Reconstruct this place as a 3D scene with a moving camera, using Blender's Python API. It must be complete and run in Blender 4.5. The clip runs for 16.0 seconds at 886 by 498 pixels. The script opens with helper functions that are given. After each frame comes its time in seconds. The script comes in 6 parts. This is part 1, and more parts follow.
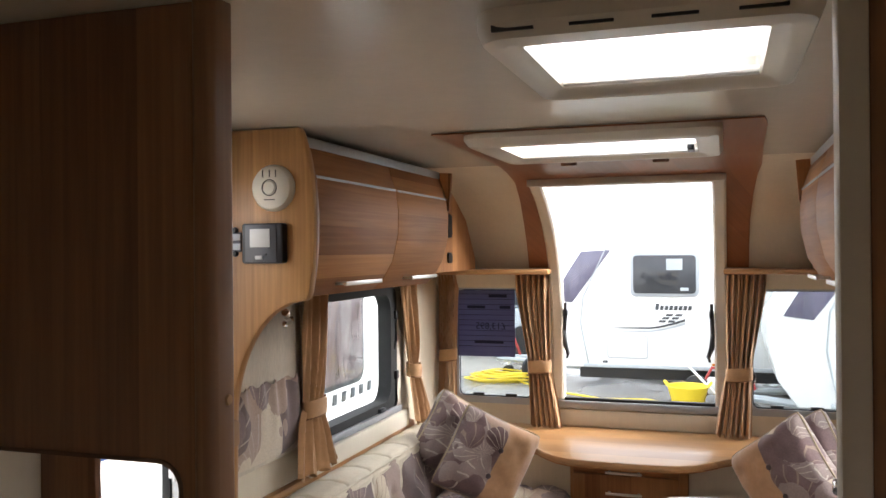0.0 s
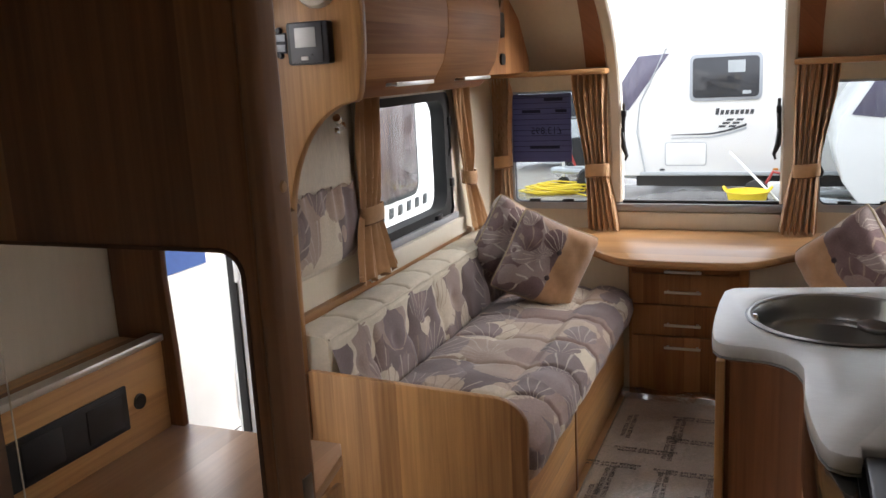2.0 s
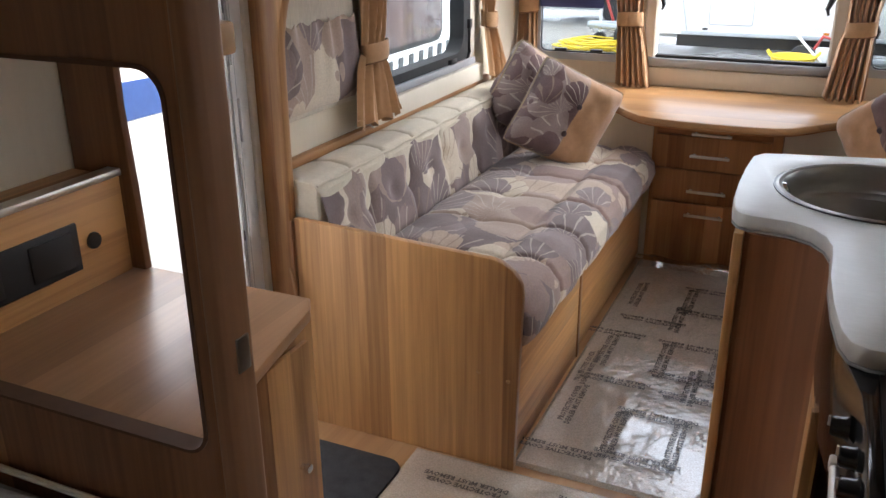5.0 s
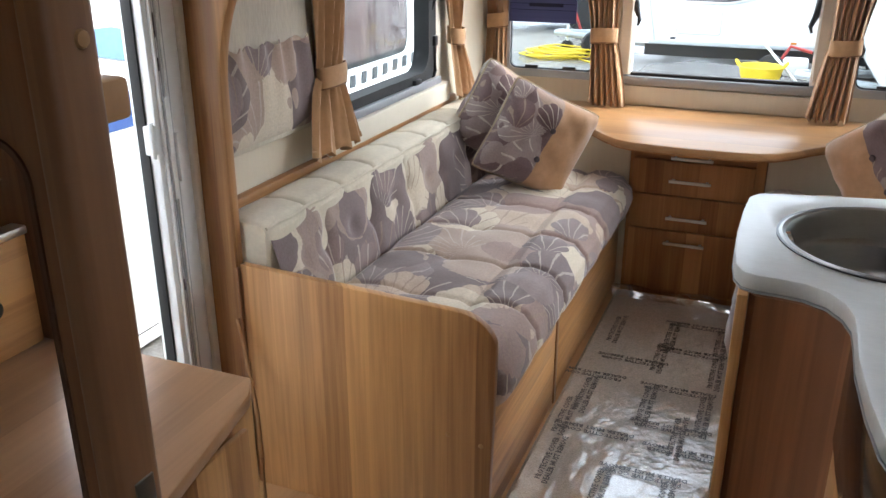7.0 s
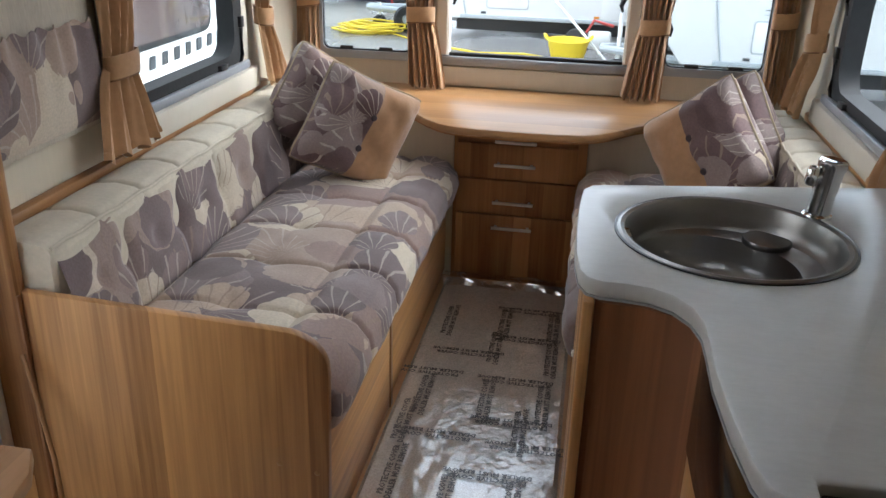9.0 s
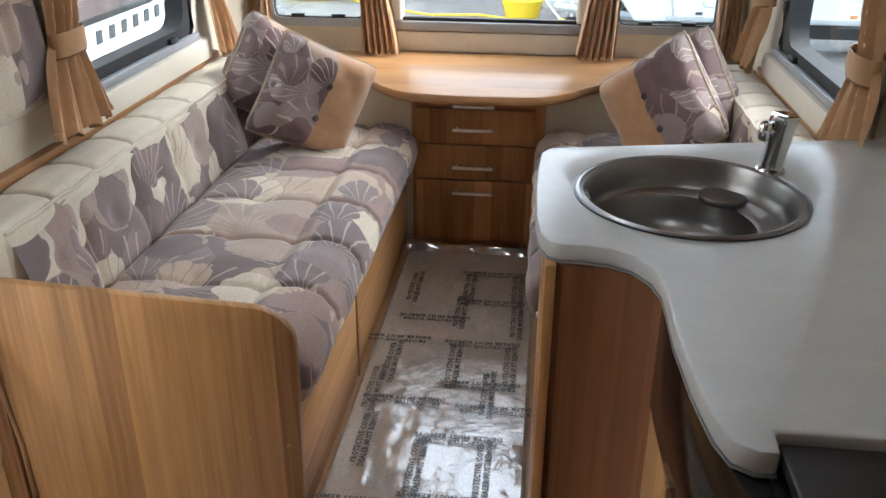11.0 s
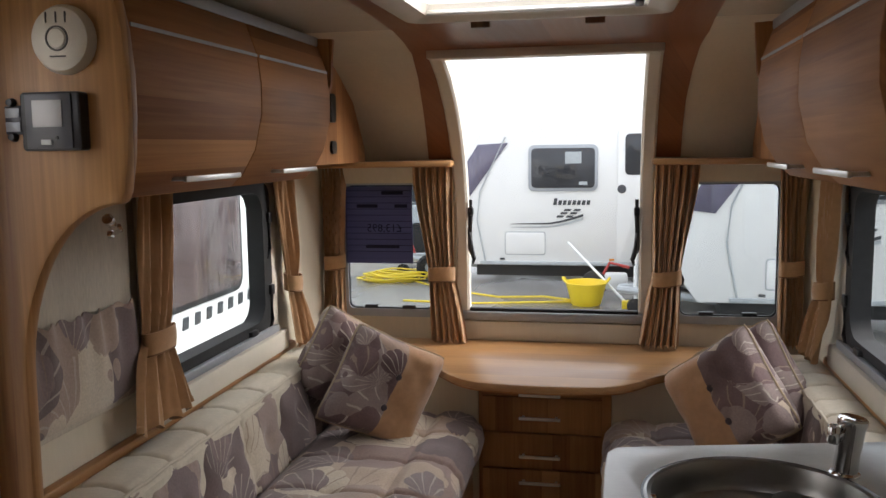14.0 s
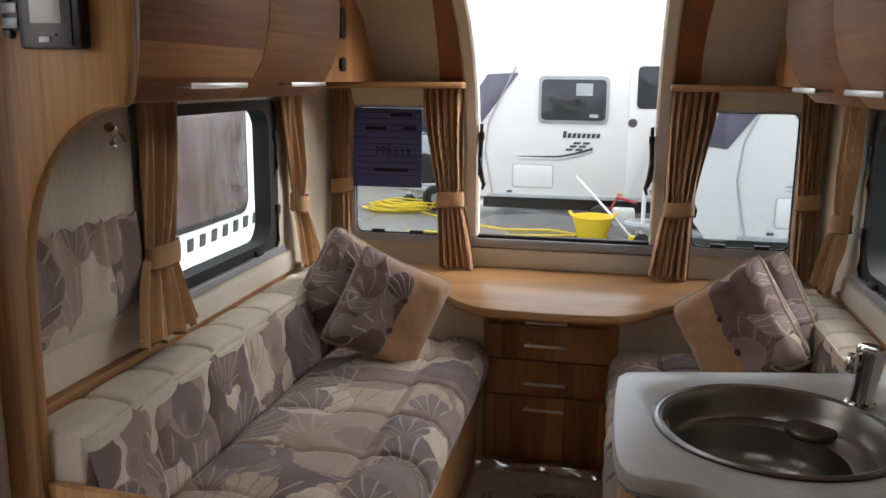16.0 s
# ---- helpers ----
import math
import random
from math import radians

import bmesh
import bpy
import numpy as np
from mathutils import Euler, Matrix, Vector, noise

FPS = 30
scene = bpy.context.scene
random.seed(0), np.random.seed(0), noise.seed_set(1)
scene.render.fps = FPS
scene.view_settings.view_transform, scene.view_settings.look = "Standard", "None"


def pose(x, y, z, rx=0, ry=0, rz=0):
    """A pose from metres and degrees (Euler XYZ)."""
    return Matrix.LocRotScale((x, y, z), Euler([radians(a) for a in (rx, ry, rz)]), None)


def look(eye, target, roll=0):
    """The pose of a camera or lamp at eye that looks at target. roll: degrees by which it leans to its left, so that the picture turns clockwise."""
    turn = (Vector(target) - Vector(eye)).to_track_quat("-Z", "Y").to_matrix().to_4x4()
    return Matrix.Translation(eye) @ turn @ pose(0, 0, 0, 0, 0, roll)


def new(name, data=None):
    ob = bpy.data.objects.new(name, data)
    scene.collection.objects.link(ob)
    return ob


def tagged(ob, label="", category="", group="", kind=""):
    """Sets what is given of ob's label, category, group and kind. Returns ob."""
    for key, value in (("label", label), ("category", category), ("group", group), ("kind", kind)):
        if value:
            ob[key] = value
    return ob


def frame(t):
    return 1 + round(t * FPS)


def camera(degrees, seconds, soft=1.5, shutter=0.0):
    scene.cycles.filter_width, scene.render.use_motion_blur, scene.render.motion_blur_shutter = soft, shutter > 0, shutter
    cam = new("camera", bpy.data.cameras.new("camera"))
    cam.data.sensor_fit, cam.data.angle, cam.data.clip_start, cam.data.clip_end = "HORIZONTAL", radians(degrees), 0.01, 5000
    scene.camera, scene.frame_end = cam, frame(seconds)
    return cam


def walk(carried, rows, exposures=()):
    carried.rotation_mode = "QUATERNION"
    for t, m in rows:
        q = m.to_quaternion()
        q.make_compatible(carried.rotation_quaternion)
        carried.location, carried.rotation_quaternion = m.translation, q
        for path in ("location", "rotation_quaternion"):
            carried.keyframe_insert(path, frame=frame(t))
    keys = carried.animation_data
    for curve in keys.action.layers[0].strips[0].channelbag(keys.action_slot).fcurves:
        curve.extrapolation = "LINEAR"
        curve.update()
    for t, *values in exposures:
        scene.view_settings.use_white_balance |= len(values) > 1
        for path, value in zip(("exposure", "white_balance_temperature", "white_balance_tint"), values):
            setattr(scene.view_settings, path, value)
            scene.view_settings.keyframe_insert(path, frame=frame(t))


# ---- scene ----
cam = camera(55.0, 16.0)
PATH = [
    (0, (0.427, -0.905, 1.613), (-0.202, 0.994, 1.62), -0.5),
    (0.5, (0.408, -0.91, 1.615), (-0.131, 1.015, 1.652), 0.3),
    (1, (0.4, -0.905, 1.6), (-0.171, 1.011, 1.54), -0.1),
    (1.5, (0.388, -0.877, 1.569), (-0.317, 0.981, 1.341), -2.0),
    (2, (0.398, -0.853, 1.551), (-0.343, 0.958, 1.14), -2.9),
    (2.5, (0.405, -0.825, 1.515), (-0.321, 0.948, 0.943), -2.5),
    (3, (0.395, -0.814, 1.493), (-0.292, 0.927, 0.789), -1.2),
    (3.2, (0.395, -0.814, 1.485), (-0.281, 0.914, 0.739), -1.0),
    (5.3, (0.398, -0.605, 1.478), (-0.382, 1.084, 0.744), -0.2),
    (5.5, (0.4, -0.589, 1.482), (-0.38, 1.094, 0.734), -0.1),
    (6, (0.396, -0.555, 1.492), (-0.389, 1.128, 0.749), -0.1),
    (6.5, (0.347, -0.483, 1.496), (-0.365, 1.241, 0.775), 1.5),
    (7, (0.299, -0.396, 1.496), (-0.403, 1.331, 0.772), 0.0),
    (7.5, (0.256, -0.318, 1.506), (-0.372, 1.418, 0.735), 0.7),
    (8, (0.241, -0.26, 1.503), (-0.224, 1.52, 0.718), 1.9),
    (8.5, (0.233, -0.227, 1.504), (-0.144, 1.576, 0.724), 2.0),
    (9, (0.236, -0.219, 1.501), (-0.063, 1.6, 0.726), 1.6),
    (9.5, (0.242, -0.211, 1.505), (0.032, 1.634, 0.762), 1.6),
    (9.7, (0.24, -0.206, 1.506), (0.052, 1.637, 0.752), 1.1),
    (11.8, (0.239, -0.231, 1.519), (-0.001, 1.553, 0.647), -0.6),
    (12, (0.243, -0.232, 1.522), (-0.01, 1.56, 0.671), -0.7),
    (12.5, (0.248, -0.235, 1.54), (-0.04, 1.598, 0.793), -1.3),
    (13, (0.247, -0.244, 1.556), (-0.086, 1.651, 1.009), -1.0),
    (13.5, (0.243, -0.256, 1.57), (-0.133, 1.67, 1.183), -0.6),
    (14, (0.25, -0.264, 1.582), (-0.135, 1.684, 1.343), -0.8),
    (14.5, (0.251, -0.271, 1.591), (-0.143, 1.686, 1.47), 0.0),
    (15, (0.248, -0.266, 1.585), (-0.155, 1.689, 1.46), -0.2),
    (15.5, (0.224, -0.232, 1.554), (-0.192, 1.705, 1.283), -0.2),
    (16, (0.224, -0.216, 1.537), (-0.167, 1.705, 1.144), 0.6),
]
EXPOSURE = 3.40
# seconds, stops, kelvin, tint
STOPS = [(0, 0.2, 6450, 14), (0.6, 0.0, 6450, 14), (1, -0.26, 6350, 11), (2, -0.24, 6450, 16), (3, -0.22, 6300, 18), (5.3, 0.28, 6100, 14), (7, 0.4, 5950, 10), (8, 0.25, 5900, 10), (9, 0.0, 5900, 10), (9.7, 0.1, 5900, 10), (11.8, 0.45, 6000, 10), (12.5, 0.42, 6050, 10), (13.2, -0.2, 6200, 10), (14, -0.72, 6500, 15), (14.8, -0.88, 6600, 18), (16, -0.70, 6500, 15)]
walk(cam, [(t, look(eye, target, roll)) for t, eye, target, roll in PATH], exposures=[(t, EXPOSURE + e, k, g) for t, e, k, g in STOPS])

# ---- world and light ----
world = bpy.data.worlds.new("sky")
scene.world = world
world.use_nodes = True
wn, wl = world.node_tree.nodes, world.node_tree.links
sky = wn.new("ShaderNodeTexSky")
sky.sky_type, sky.sun_disc = "NISHITA", False
sky.sun_elevation, sky.sun_rotation = radians(41), radians(72)
sky.dust_density = 4.0
grey = wn.new("ShaderNodeHueSaturation")
grey.inputs["Saturation"].default_value = 0.25
wl.new(sky.outputs[0], grey.inputs["Color"])
cloud = wn.new("ShaderNodeMix")
cloud.data_type = "RGBA"
cloud.inputs["Factor"].default_value = 0.6
cloud.inputs["B"].default_value = (1.95, 2.0, 2.08, 1)
wl.new(grey.outputs[0], cloud.inputs["A"])
wl.new(cloud.outputs["Result"], wn["Background"].inputs["Color"])
wn["Background"].inputs["Strength"].default_value = 0.15
sun = new("sun", bpy.data.lights.new("sun", "SUN"))
sun.data.energy, sun.data.angle, sun.data.color = 0.5, radians(60), (1.0, 0.98, 0.95)
sun.matrix_world = look((6, 2, 5.5), (0, 0, 0))


# ---- helpers of this scene ----
def thing(name, base, label, category, group="", kind=""):
    ob = new(name)
    ob.empty_display_size = 0.1
    ob.location = base
    return tagged(ob, label, category, group, kind)


def root_of(ob):
    while ob.parent:
        ob = ob.parent
    return ob


def finish(bm, smooth):
    bmesh.ops.recalc_face_normals(bm, faces=bm.faces)
    if smooth:
        for f in bm.faces:
            f.smooth = True
        for e in bm.edges:
            if len(e.link_faces) == 2 and e.calc_face_angle(0) > radians(38):
                e.smooth = False


def part(name, bm, material, parent=None, label="", smooth=True):
    """Links a bmesh given in world coordinates as one mesh object under a thing or a part."""
    if parent is not None:
        bmesh.ops.translate(bm, verts=bm.verts, vec=-root_of(parent).location)
    finish(bm, smooth)
    me = bpy.data.meshes.new(name)
    bm.to_mesh(me)
    bm.free()
    for m in material if isinstance(material, (list, tuple)) else [material]:
        me.materials.append(m)
    ob = new(name, me)
    if parent is not None:
        ob.parent = parent
    if label:
        ob["label"] = label
    return ob


def structure(name, bm, material, label, category, smooth=True):
    return tagged(part(name, bm, material, None, "", smooth), label, category, "", "structure")


def box(x0, x1, y0, y1, z0, z1, bevel=0.0, seg=2, bm=None):
    own = bmesh.new()
    bmesh.ops.create_cube(own, size=1)
    for v in own.verts:
        v.co = Vector((x0 if v.co.x < 0 else x1, y0 if v.co.y < 0 else y1, z0 if v.co.z < 0 else z1))
    if bevel:
        bmesh.ops.bevel(own, geom=own.edges, offset=bevel, segments=seg, affect="EDGES", profile=0.5)
    if bm is None:
        return own
    return merge(bm, own)


def merge(bm, other):
    me = bpy.data.meshes.new("tmp")
    other.to_mesh(me)
    other.free()
    bm.from_mesh(me)
    bpy.data.meshes.remove(me)
    return bm


def prism(points, axis, a, b, bevel=0.0, holes=(), bm=None):
    """A flat outline (2D points in the other two axes, in x, y, z order) carried from a to b along an axis; holes go through."""
    own = bmesh.new()
    put = {"x": lambda p, d: (d, p[0], p[1]), "y": lambda p, d: (p[0], d, p[1]), "z": lambda p, d: (p[0], p[1], d)}[axis]
    edges = []
    for loop in (points, *holes):
        vs = [own.verts.new(put(p, a)) for p in loop]
        edges += [own.edges.new((vs[i], vs[(i + 1) % len(vs)])) for i in range(len(vs))]
    bmesh.ops.triangle_fill(own, use_beauty=True, use_dissolve=True, edges=edges)
    faces = list(own.faces)
    up = bmesh.ops.extrude_face_region(own, geom=faces)
    moved = [g for g in up["geom"] if isinstance(g, bmesh.types.BMVert)]
    step = Vector(put((0, 0), b)) - Vector(put((0, 0), a))
    bmesh.ops.translate(own, verts=moved, vec=step)
    bmesh.ops.recalc_face_normals(own, faces=own.faces)
    if bevel:
        sharp = [e for e in own.edges if len(e.link_faces) == 2 and e.calc_face_angle(0) > radians(60)]
        bmesh.ops.bevel(own, geom=sharp, offset=bevel, segments=2, affect="EDGES", profile=0.5)
    return own if bm is None else merge(bm, own)


def arc(cx, cy, r, a0, a1, n=8, ry=None):
    ry = r if ry is None else ry
    return [(cx + r * math.cos(radians(a0 + (a1 - a0) * i / n)), cy + ry * math.sin(radians(a0 + (a1 - a0) * i / n))) for i in range(n + 1)]


def rounded(x0, x1, y0, y1, r, n=6):
    return arc(x1 - r, y1 - r, r, 0, 90, n) + arc(x0 + r, y1 - r, r, 90, 180, n) + arc(x0 + r, y0 + r, r, 180, 270, n) + arc(x1 - r, y0 + r, r, 270, 360, n)


def rect(x0, x1, y0, y1):
    return [(x0, y0), (x1, y0), (x1, y1), (x0, y1)]


def tube(path, r, n=8, closed=False, bm=None, flat=1.0):
    """A round bar along 3D points."""
    own = bm if bm is not None else bmesh.new()
    pts = [Vector(p) for p in path]
    rings = []
    for i, p in enumerate(pts):
        ahead = (pts[(i + 1) % len(pts)] if closed or i + 1 < len(pts) else p) - (pts[i - 1] if closed or i else p)
        ahead.normalize()
        side = ahead.cross(Vector((0, 0, 1)))
        if side.length < 0.05:
            side = ahead.cross(Vector((0, 1, 0)))
        side.normalize()
        up = side.cross(ahead)
        rr = r[i] if isinstance(r, (list, tuple)) else r
        rings.append([own.verts.new(p + side * math.cos(2 * math.pi * k / n) * rr + up * math.sin(2 * math.pi * k / n) * rr * flat) for k in range(n)])
    count = len(rings) if closed else len(rings) - 1
    for i in range(count):
        a, b = rings[i], rings[(i + 1) % len(rings)]
        for k in range(n):
            own.faces.new((a[k], a[(k + 1) % n], b[(k + 1) % n], b[k]))
    if not closed:
        own.faces.new(rings[0][::-1])
        own.faces.new(rings[-1])
    return own


def lathe(profile, n=24, place=None, bm=None):
    """A turned shape from (radius, height) points, moved by the pose."""
    own = bmesh.new()
    rings = []
    for r, z in profile:
        if r < 1e-6:
            rings.append([own.verts.new((0, 0, z))])
        else:
            rings.append([own.verts.new((r * math.cos(2 * math.pi * k / n), r * math.sin(2 * math.pi * k / n), z)) for k in range(n)])
    for a, b in zip(rings, rings[1:]):
        for k in range(n):
            f = [a[k % len(a)], a[(k + 1) % len(a)], b[(k + 1) % len(b)], b[k % len(b)]]
            f = list(dict.fromkeys(f))
            if len(f) > 2:
                own.faces.new(f)
    if place is not None:
        bmesh.ops.transform(own, matrix=place, verts=own.verts)
    return own if bm is None else merge(bm, own)


def sheet(f, nu, nv, bm=None, thick=0.0):
    """A surface f(u, v) -> point, u and v from 0 to 1."""
    own = bmesh.new()
    g = [[own.verts.new(f(i / nu, j / nv)) for j in range(nv + 1)] for i in range(nu + 1)]
    for i in range(nu):
        for j in range(nv):
            own.faces.new((g[i][j], g[i + 1][j], g[i + 1][j + 1], g[i][j + 1]))
    if thick:
        bmesh.ops.recalc_face_normals(own, faces=own.faces)
        bmesh.ops.solidify(own, geom=own.faces, thickness=thick)
    return own if bm is None else merge(bm, own)


def lettering(name, words, size, place, material, parent, mirror=False):
    """Words in the built-in font, as a flat mesh at the pose."""
    cu = bpy.data.curves.new(name, "FONT")
    cu.body, cu.size, cu.align_x, cu.align_y = words, size, "CENTER", "CENTER"
    cu.resolution_u = 2
    tmp = bpy.data.objects.new(name, cu)
    me = bpy.data.meshes.new_from_object(tmp)
    bpy.data.objects.remove(tmp)
    bpy.data.curves.remove(cu)
    bm = bmesh.new()
    bm.from_mesh(me)
    bpy.data.meshes.remove(me)
    m = place @ Matrix.Diagonal((-1 if mirror else 1, 1, 1, 1))
    bmesh.ops.transform(bm, matrix=m, verts=bm.verts)
    return part(name, bm, material, parent, "", False)


# ---- materials ----
def mat(name, colour, rough=0.5, metal=0.0, spread=0.12, scale=30.0, bump=0.0, bump_scale=200.0, coat=0.0, stretch=(1, 1, 1), sheen=0.0):
    """A surface of one colour with variation at two scales and fine relief."""
    m = bpy.data.materials.new(name)
    m.use_nodes = True
    n, l = m.node_tree.nodes, m.node_tree.links
    b = n["Principled BSDF"]
    b.inputs["Roughness"].default_value, b.inputs["Metallic"].default_value = rough, metal
    b.inputs["Coat Weight"].default_value = coat
    b.inputs["Sheen Weight"].default_value = sheen
    tc, mp = n.new("ShaderNodeTexCoord"), n.new("ShaderNodeMapping")
    mp.inputs["Scale"].default_value = stretch
    l.new(tc.outputs["Object"], mp.inputs[0])
    big, small = n.new("ShaderNodeTexNoise"), n.new("ShaderNodeTexNoise")
    big.inputs["Scale"].default_value, small.inputs["Scale"].default_value = scale * 0.12, scale
    small.inputs["Detail"].default_value = 5
    l.new(mp.outputs[0], big.inputs["Vector"])
    l.new(mp.outputs[0], small.inputs["Vector"])
    add = n.new("ShaderNodeMath")
    l.new(big.outputs[0], add.inputs[0])
    l.new(small.outputs[0], add.inputs[1])
    rng = n.new("ShaderNodeMapRange")
    rng.inputs["From Min"].default_value, rng.inputs["From Max"].default_value = 0.6, 1.4
    rng.inputs["To Min"].default_value, rng.inputs["To Max"].default_value = 1 - spread, 1 + spread
    l.new(add.outputs[0], rng.inputs[0])
    mul = n.new("ShaderNodeVectorMath")
    mul.operation = "MULTIPLY"
    mul.inputs[0].default_value = colour
    l.new(rng.outputs[0], mul.inputs[1])
    l.new(mul.outputs[0], b.inputs["Base Color"])
    if bump:
        t, bp = n.new("ShaderNodeTexNoise"), n.new("ShaderNodeBump")
        t.inputs["Scale"].default_value = bump_scale
        l.new(mp.outputs[0], t.inputs["Vector"])
        bp.inputs["Strength"].default_value, bp.inputs["Distance"].default_value = bump, 0.002
        l.new(t.outputs[0], bp.inputs["Height"])
        l.new(bp.outputs[0], b.inputs["Normal"])
    return m


def wood(name, light, dark, grain, band=0.07, rough=0.38, contrast=1.0):
    """Laminate with long grain along an axis and staves of differing tone across it."""
    m = bpy.data.materials.new(name)
    m.use_nodes = True
    n, l = m.node_tree.nodes, m.node_tree.links
    b = n["Principled BSDF"]
    b.inputs["Roughness"].default_value = rough
    b.inputs["Specular IOR Level"].default_value = 0.28 if rough >= 0.5 else 0.5
    tc, sep = n.new("ShaderNodeTexCoord"), n.new("ShaderNodeSeparateXYZ")
    l.new(tc.outputs["Object"], sep.inputs[0])
    ax = {"x": (0, 1, 2), "y": (1, 0, 2), "z": (2, 0, 1)}[grain]

    def math_node(op, a, c):
        k = n.new("ShaderNodeMath")
        k.operation = op
        for i, v in enumerate((a, c)):
            if v is None:
                continue
            if isinstance(v, (int, float)):
                k.inputs[i].default_value = v
            else:
                l.new(v, k.inputs[i])
        return k.outputs[0]

    across = math_node("ADD", sep.outputs[ax[1]], math_node("MULTIPLY", sep.outputs[ax[2]], 0.93))
    info = n.new("ShaderNodeObjectInfo")
    across = math_node("ADD", across, math_node("MULTIPLY", info.outputs["Random"], 7.0))
    along = math_node("MULTIPLY", sep.outputs[ax[0]], 1.0)
    stave = n.new("ShaderNodeTexWhiteNoise")
    stave.noise_dimensions = "1D"
    l.new(math_node("FLOOR", math_node("DIVIDE", across, band), None), stave.inputs["W"])
    vec = n.new("ShaderNodeCombineXYZ")
    l.new(math_node("MULTIPLY", across, 90.0), vec.inputs[0])
    l.new(math_node("ADD", math_node("MULTIPLY", along, 2.2), math_node("MULTIPLY", stave.outputs[0], 9.0)), vec.inputs[1])
    fine = n.new("ShaderNodeTexNoise")
    fine.inputs["Scale"].default_value, fine.inputs["Detail"].default_value = 1.0, 6
    fine.inputs["Distortion"].default_value = 0.6
    l.new(vec.outputs[0], fine.inputs["Vector"])
    vec2 = n.new("ShaderNodeCombineXYZ")
    l.new(math_node("MULTIPLY", across, 16.0), vec2.inputs[0])
    l.new(math_node("ADD", math_node("MULTIPLY", along, 1.1), math_node("MULTIPLY", stave.outputs[0], 5.0)), vec2.inputs[1])
    wide = n.new("ShaderNodeTexNoise")
    wide.inputs["Scale"].default_value, wide.inputs["Detail"].default_value = 1.0, 3
    wide.inputs["Distortion"].default_value = 1.2
    l.new(vec2.outputs[0], wide.inputs["Vector"])
    tone = math_node("ADD", math_node("MULTIPLY", fine.outputs[0], 0.55 * contrast), math_node("MULTIPLY", wide.outputs[0], 0.5 * contrast))
    tone = math_node("ADD", tone, math_node("MULTIPLY", stave.outputs[0], 0.56 * contrast))
    ramp = n.new("ShaderNodeMapRange")
    ramp.inputs["From Min"].default_value, ramp.inputs["From Max"].default_value = 0.47 * contrast, 1.08 * contrast
    l.new(tone, ramp.inputs[0])
    mix = n.new("ShaderNodeMix")
    mix.data_type = "RGBA"
    mix.inputs["A"].default_value, mix.inputs["B"].default_value = (*dark, 1), (*light, 1)
    l.new(ramp.outputs[0], mix.inputs["Factor"])
    l.new(mix.outputs["Result"], b.inputs["Base Color"])
    bp = n.new("ShaderNodeBump")
    bp.inputs["Strength"].default_value, bp.inputs["Distance"].default_value = 0.12, 0.001
    l.new(fine.outputs[0], bp.inputs["Height"])
    l.new(bp.outputs[0], b.inputs["Normal"])
    rr = n.new("ShaderNodeMapRange")
    rr.inputs["To Min"].default_value, rr.inputs["To Max"].default_value = rough - 0.06, rough + 0.1
    l.new(wide.outputs[0], rr.inputs[0])
    l.new(rr.outputs[0], b.inputs["Roughness"])
    return m


SOFA_TONES = [(0.0, (0.172, 0.128, 0.122)), (0.26, (0.375, 0.282, 0.222)), (0.40, (0.235, 0.180, 0.170)), (0.56, (0.580, 0.502, 0.385)), (0.76, (0.290, 0.202, 0.172)), (0.88, (0.470, 0.362, 0.270))]
BACK_TONES = [(0.0, (0.172, 0.128, 0.122)), (0.34, (0.225, 0.165, 0.150)), (0.52, (0.330, 0.250, 0.205)), (0.66, (0.185, 0.138, 0.132)), (0.80, (0.560, 0.485, 0.375)), (0.93, (0.300, 0.222, 0.190))]
CUSHION_TONES = [(0.0, (0.135, 0.084, 0.080)), (0.26, (0.270, 0.208, 0.190)), (0.46, (0.155, 0.098, 0.094)), (0.70, (0.520, 0.420, 0.315)), (0.86, (0.185, 0.122, 0.116)), (0.95, (0.380, 0.268, 0.200))]


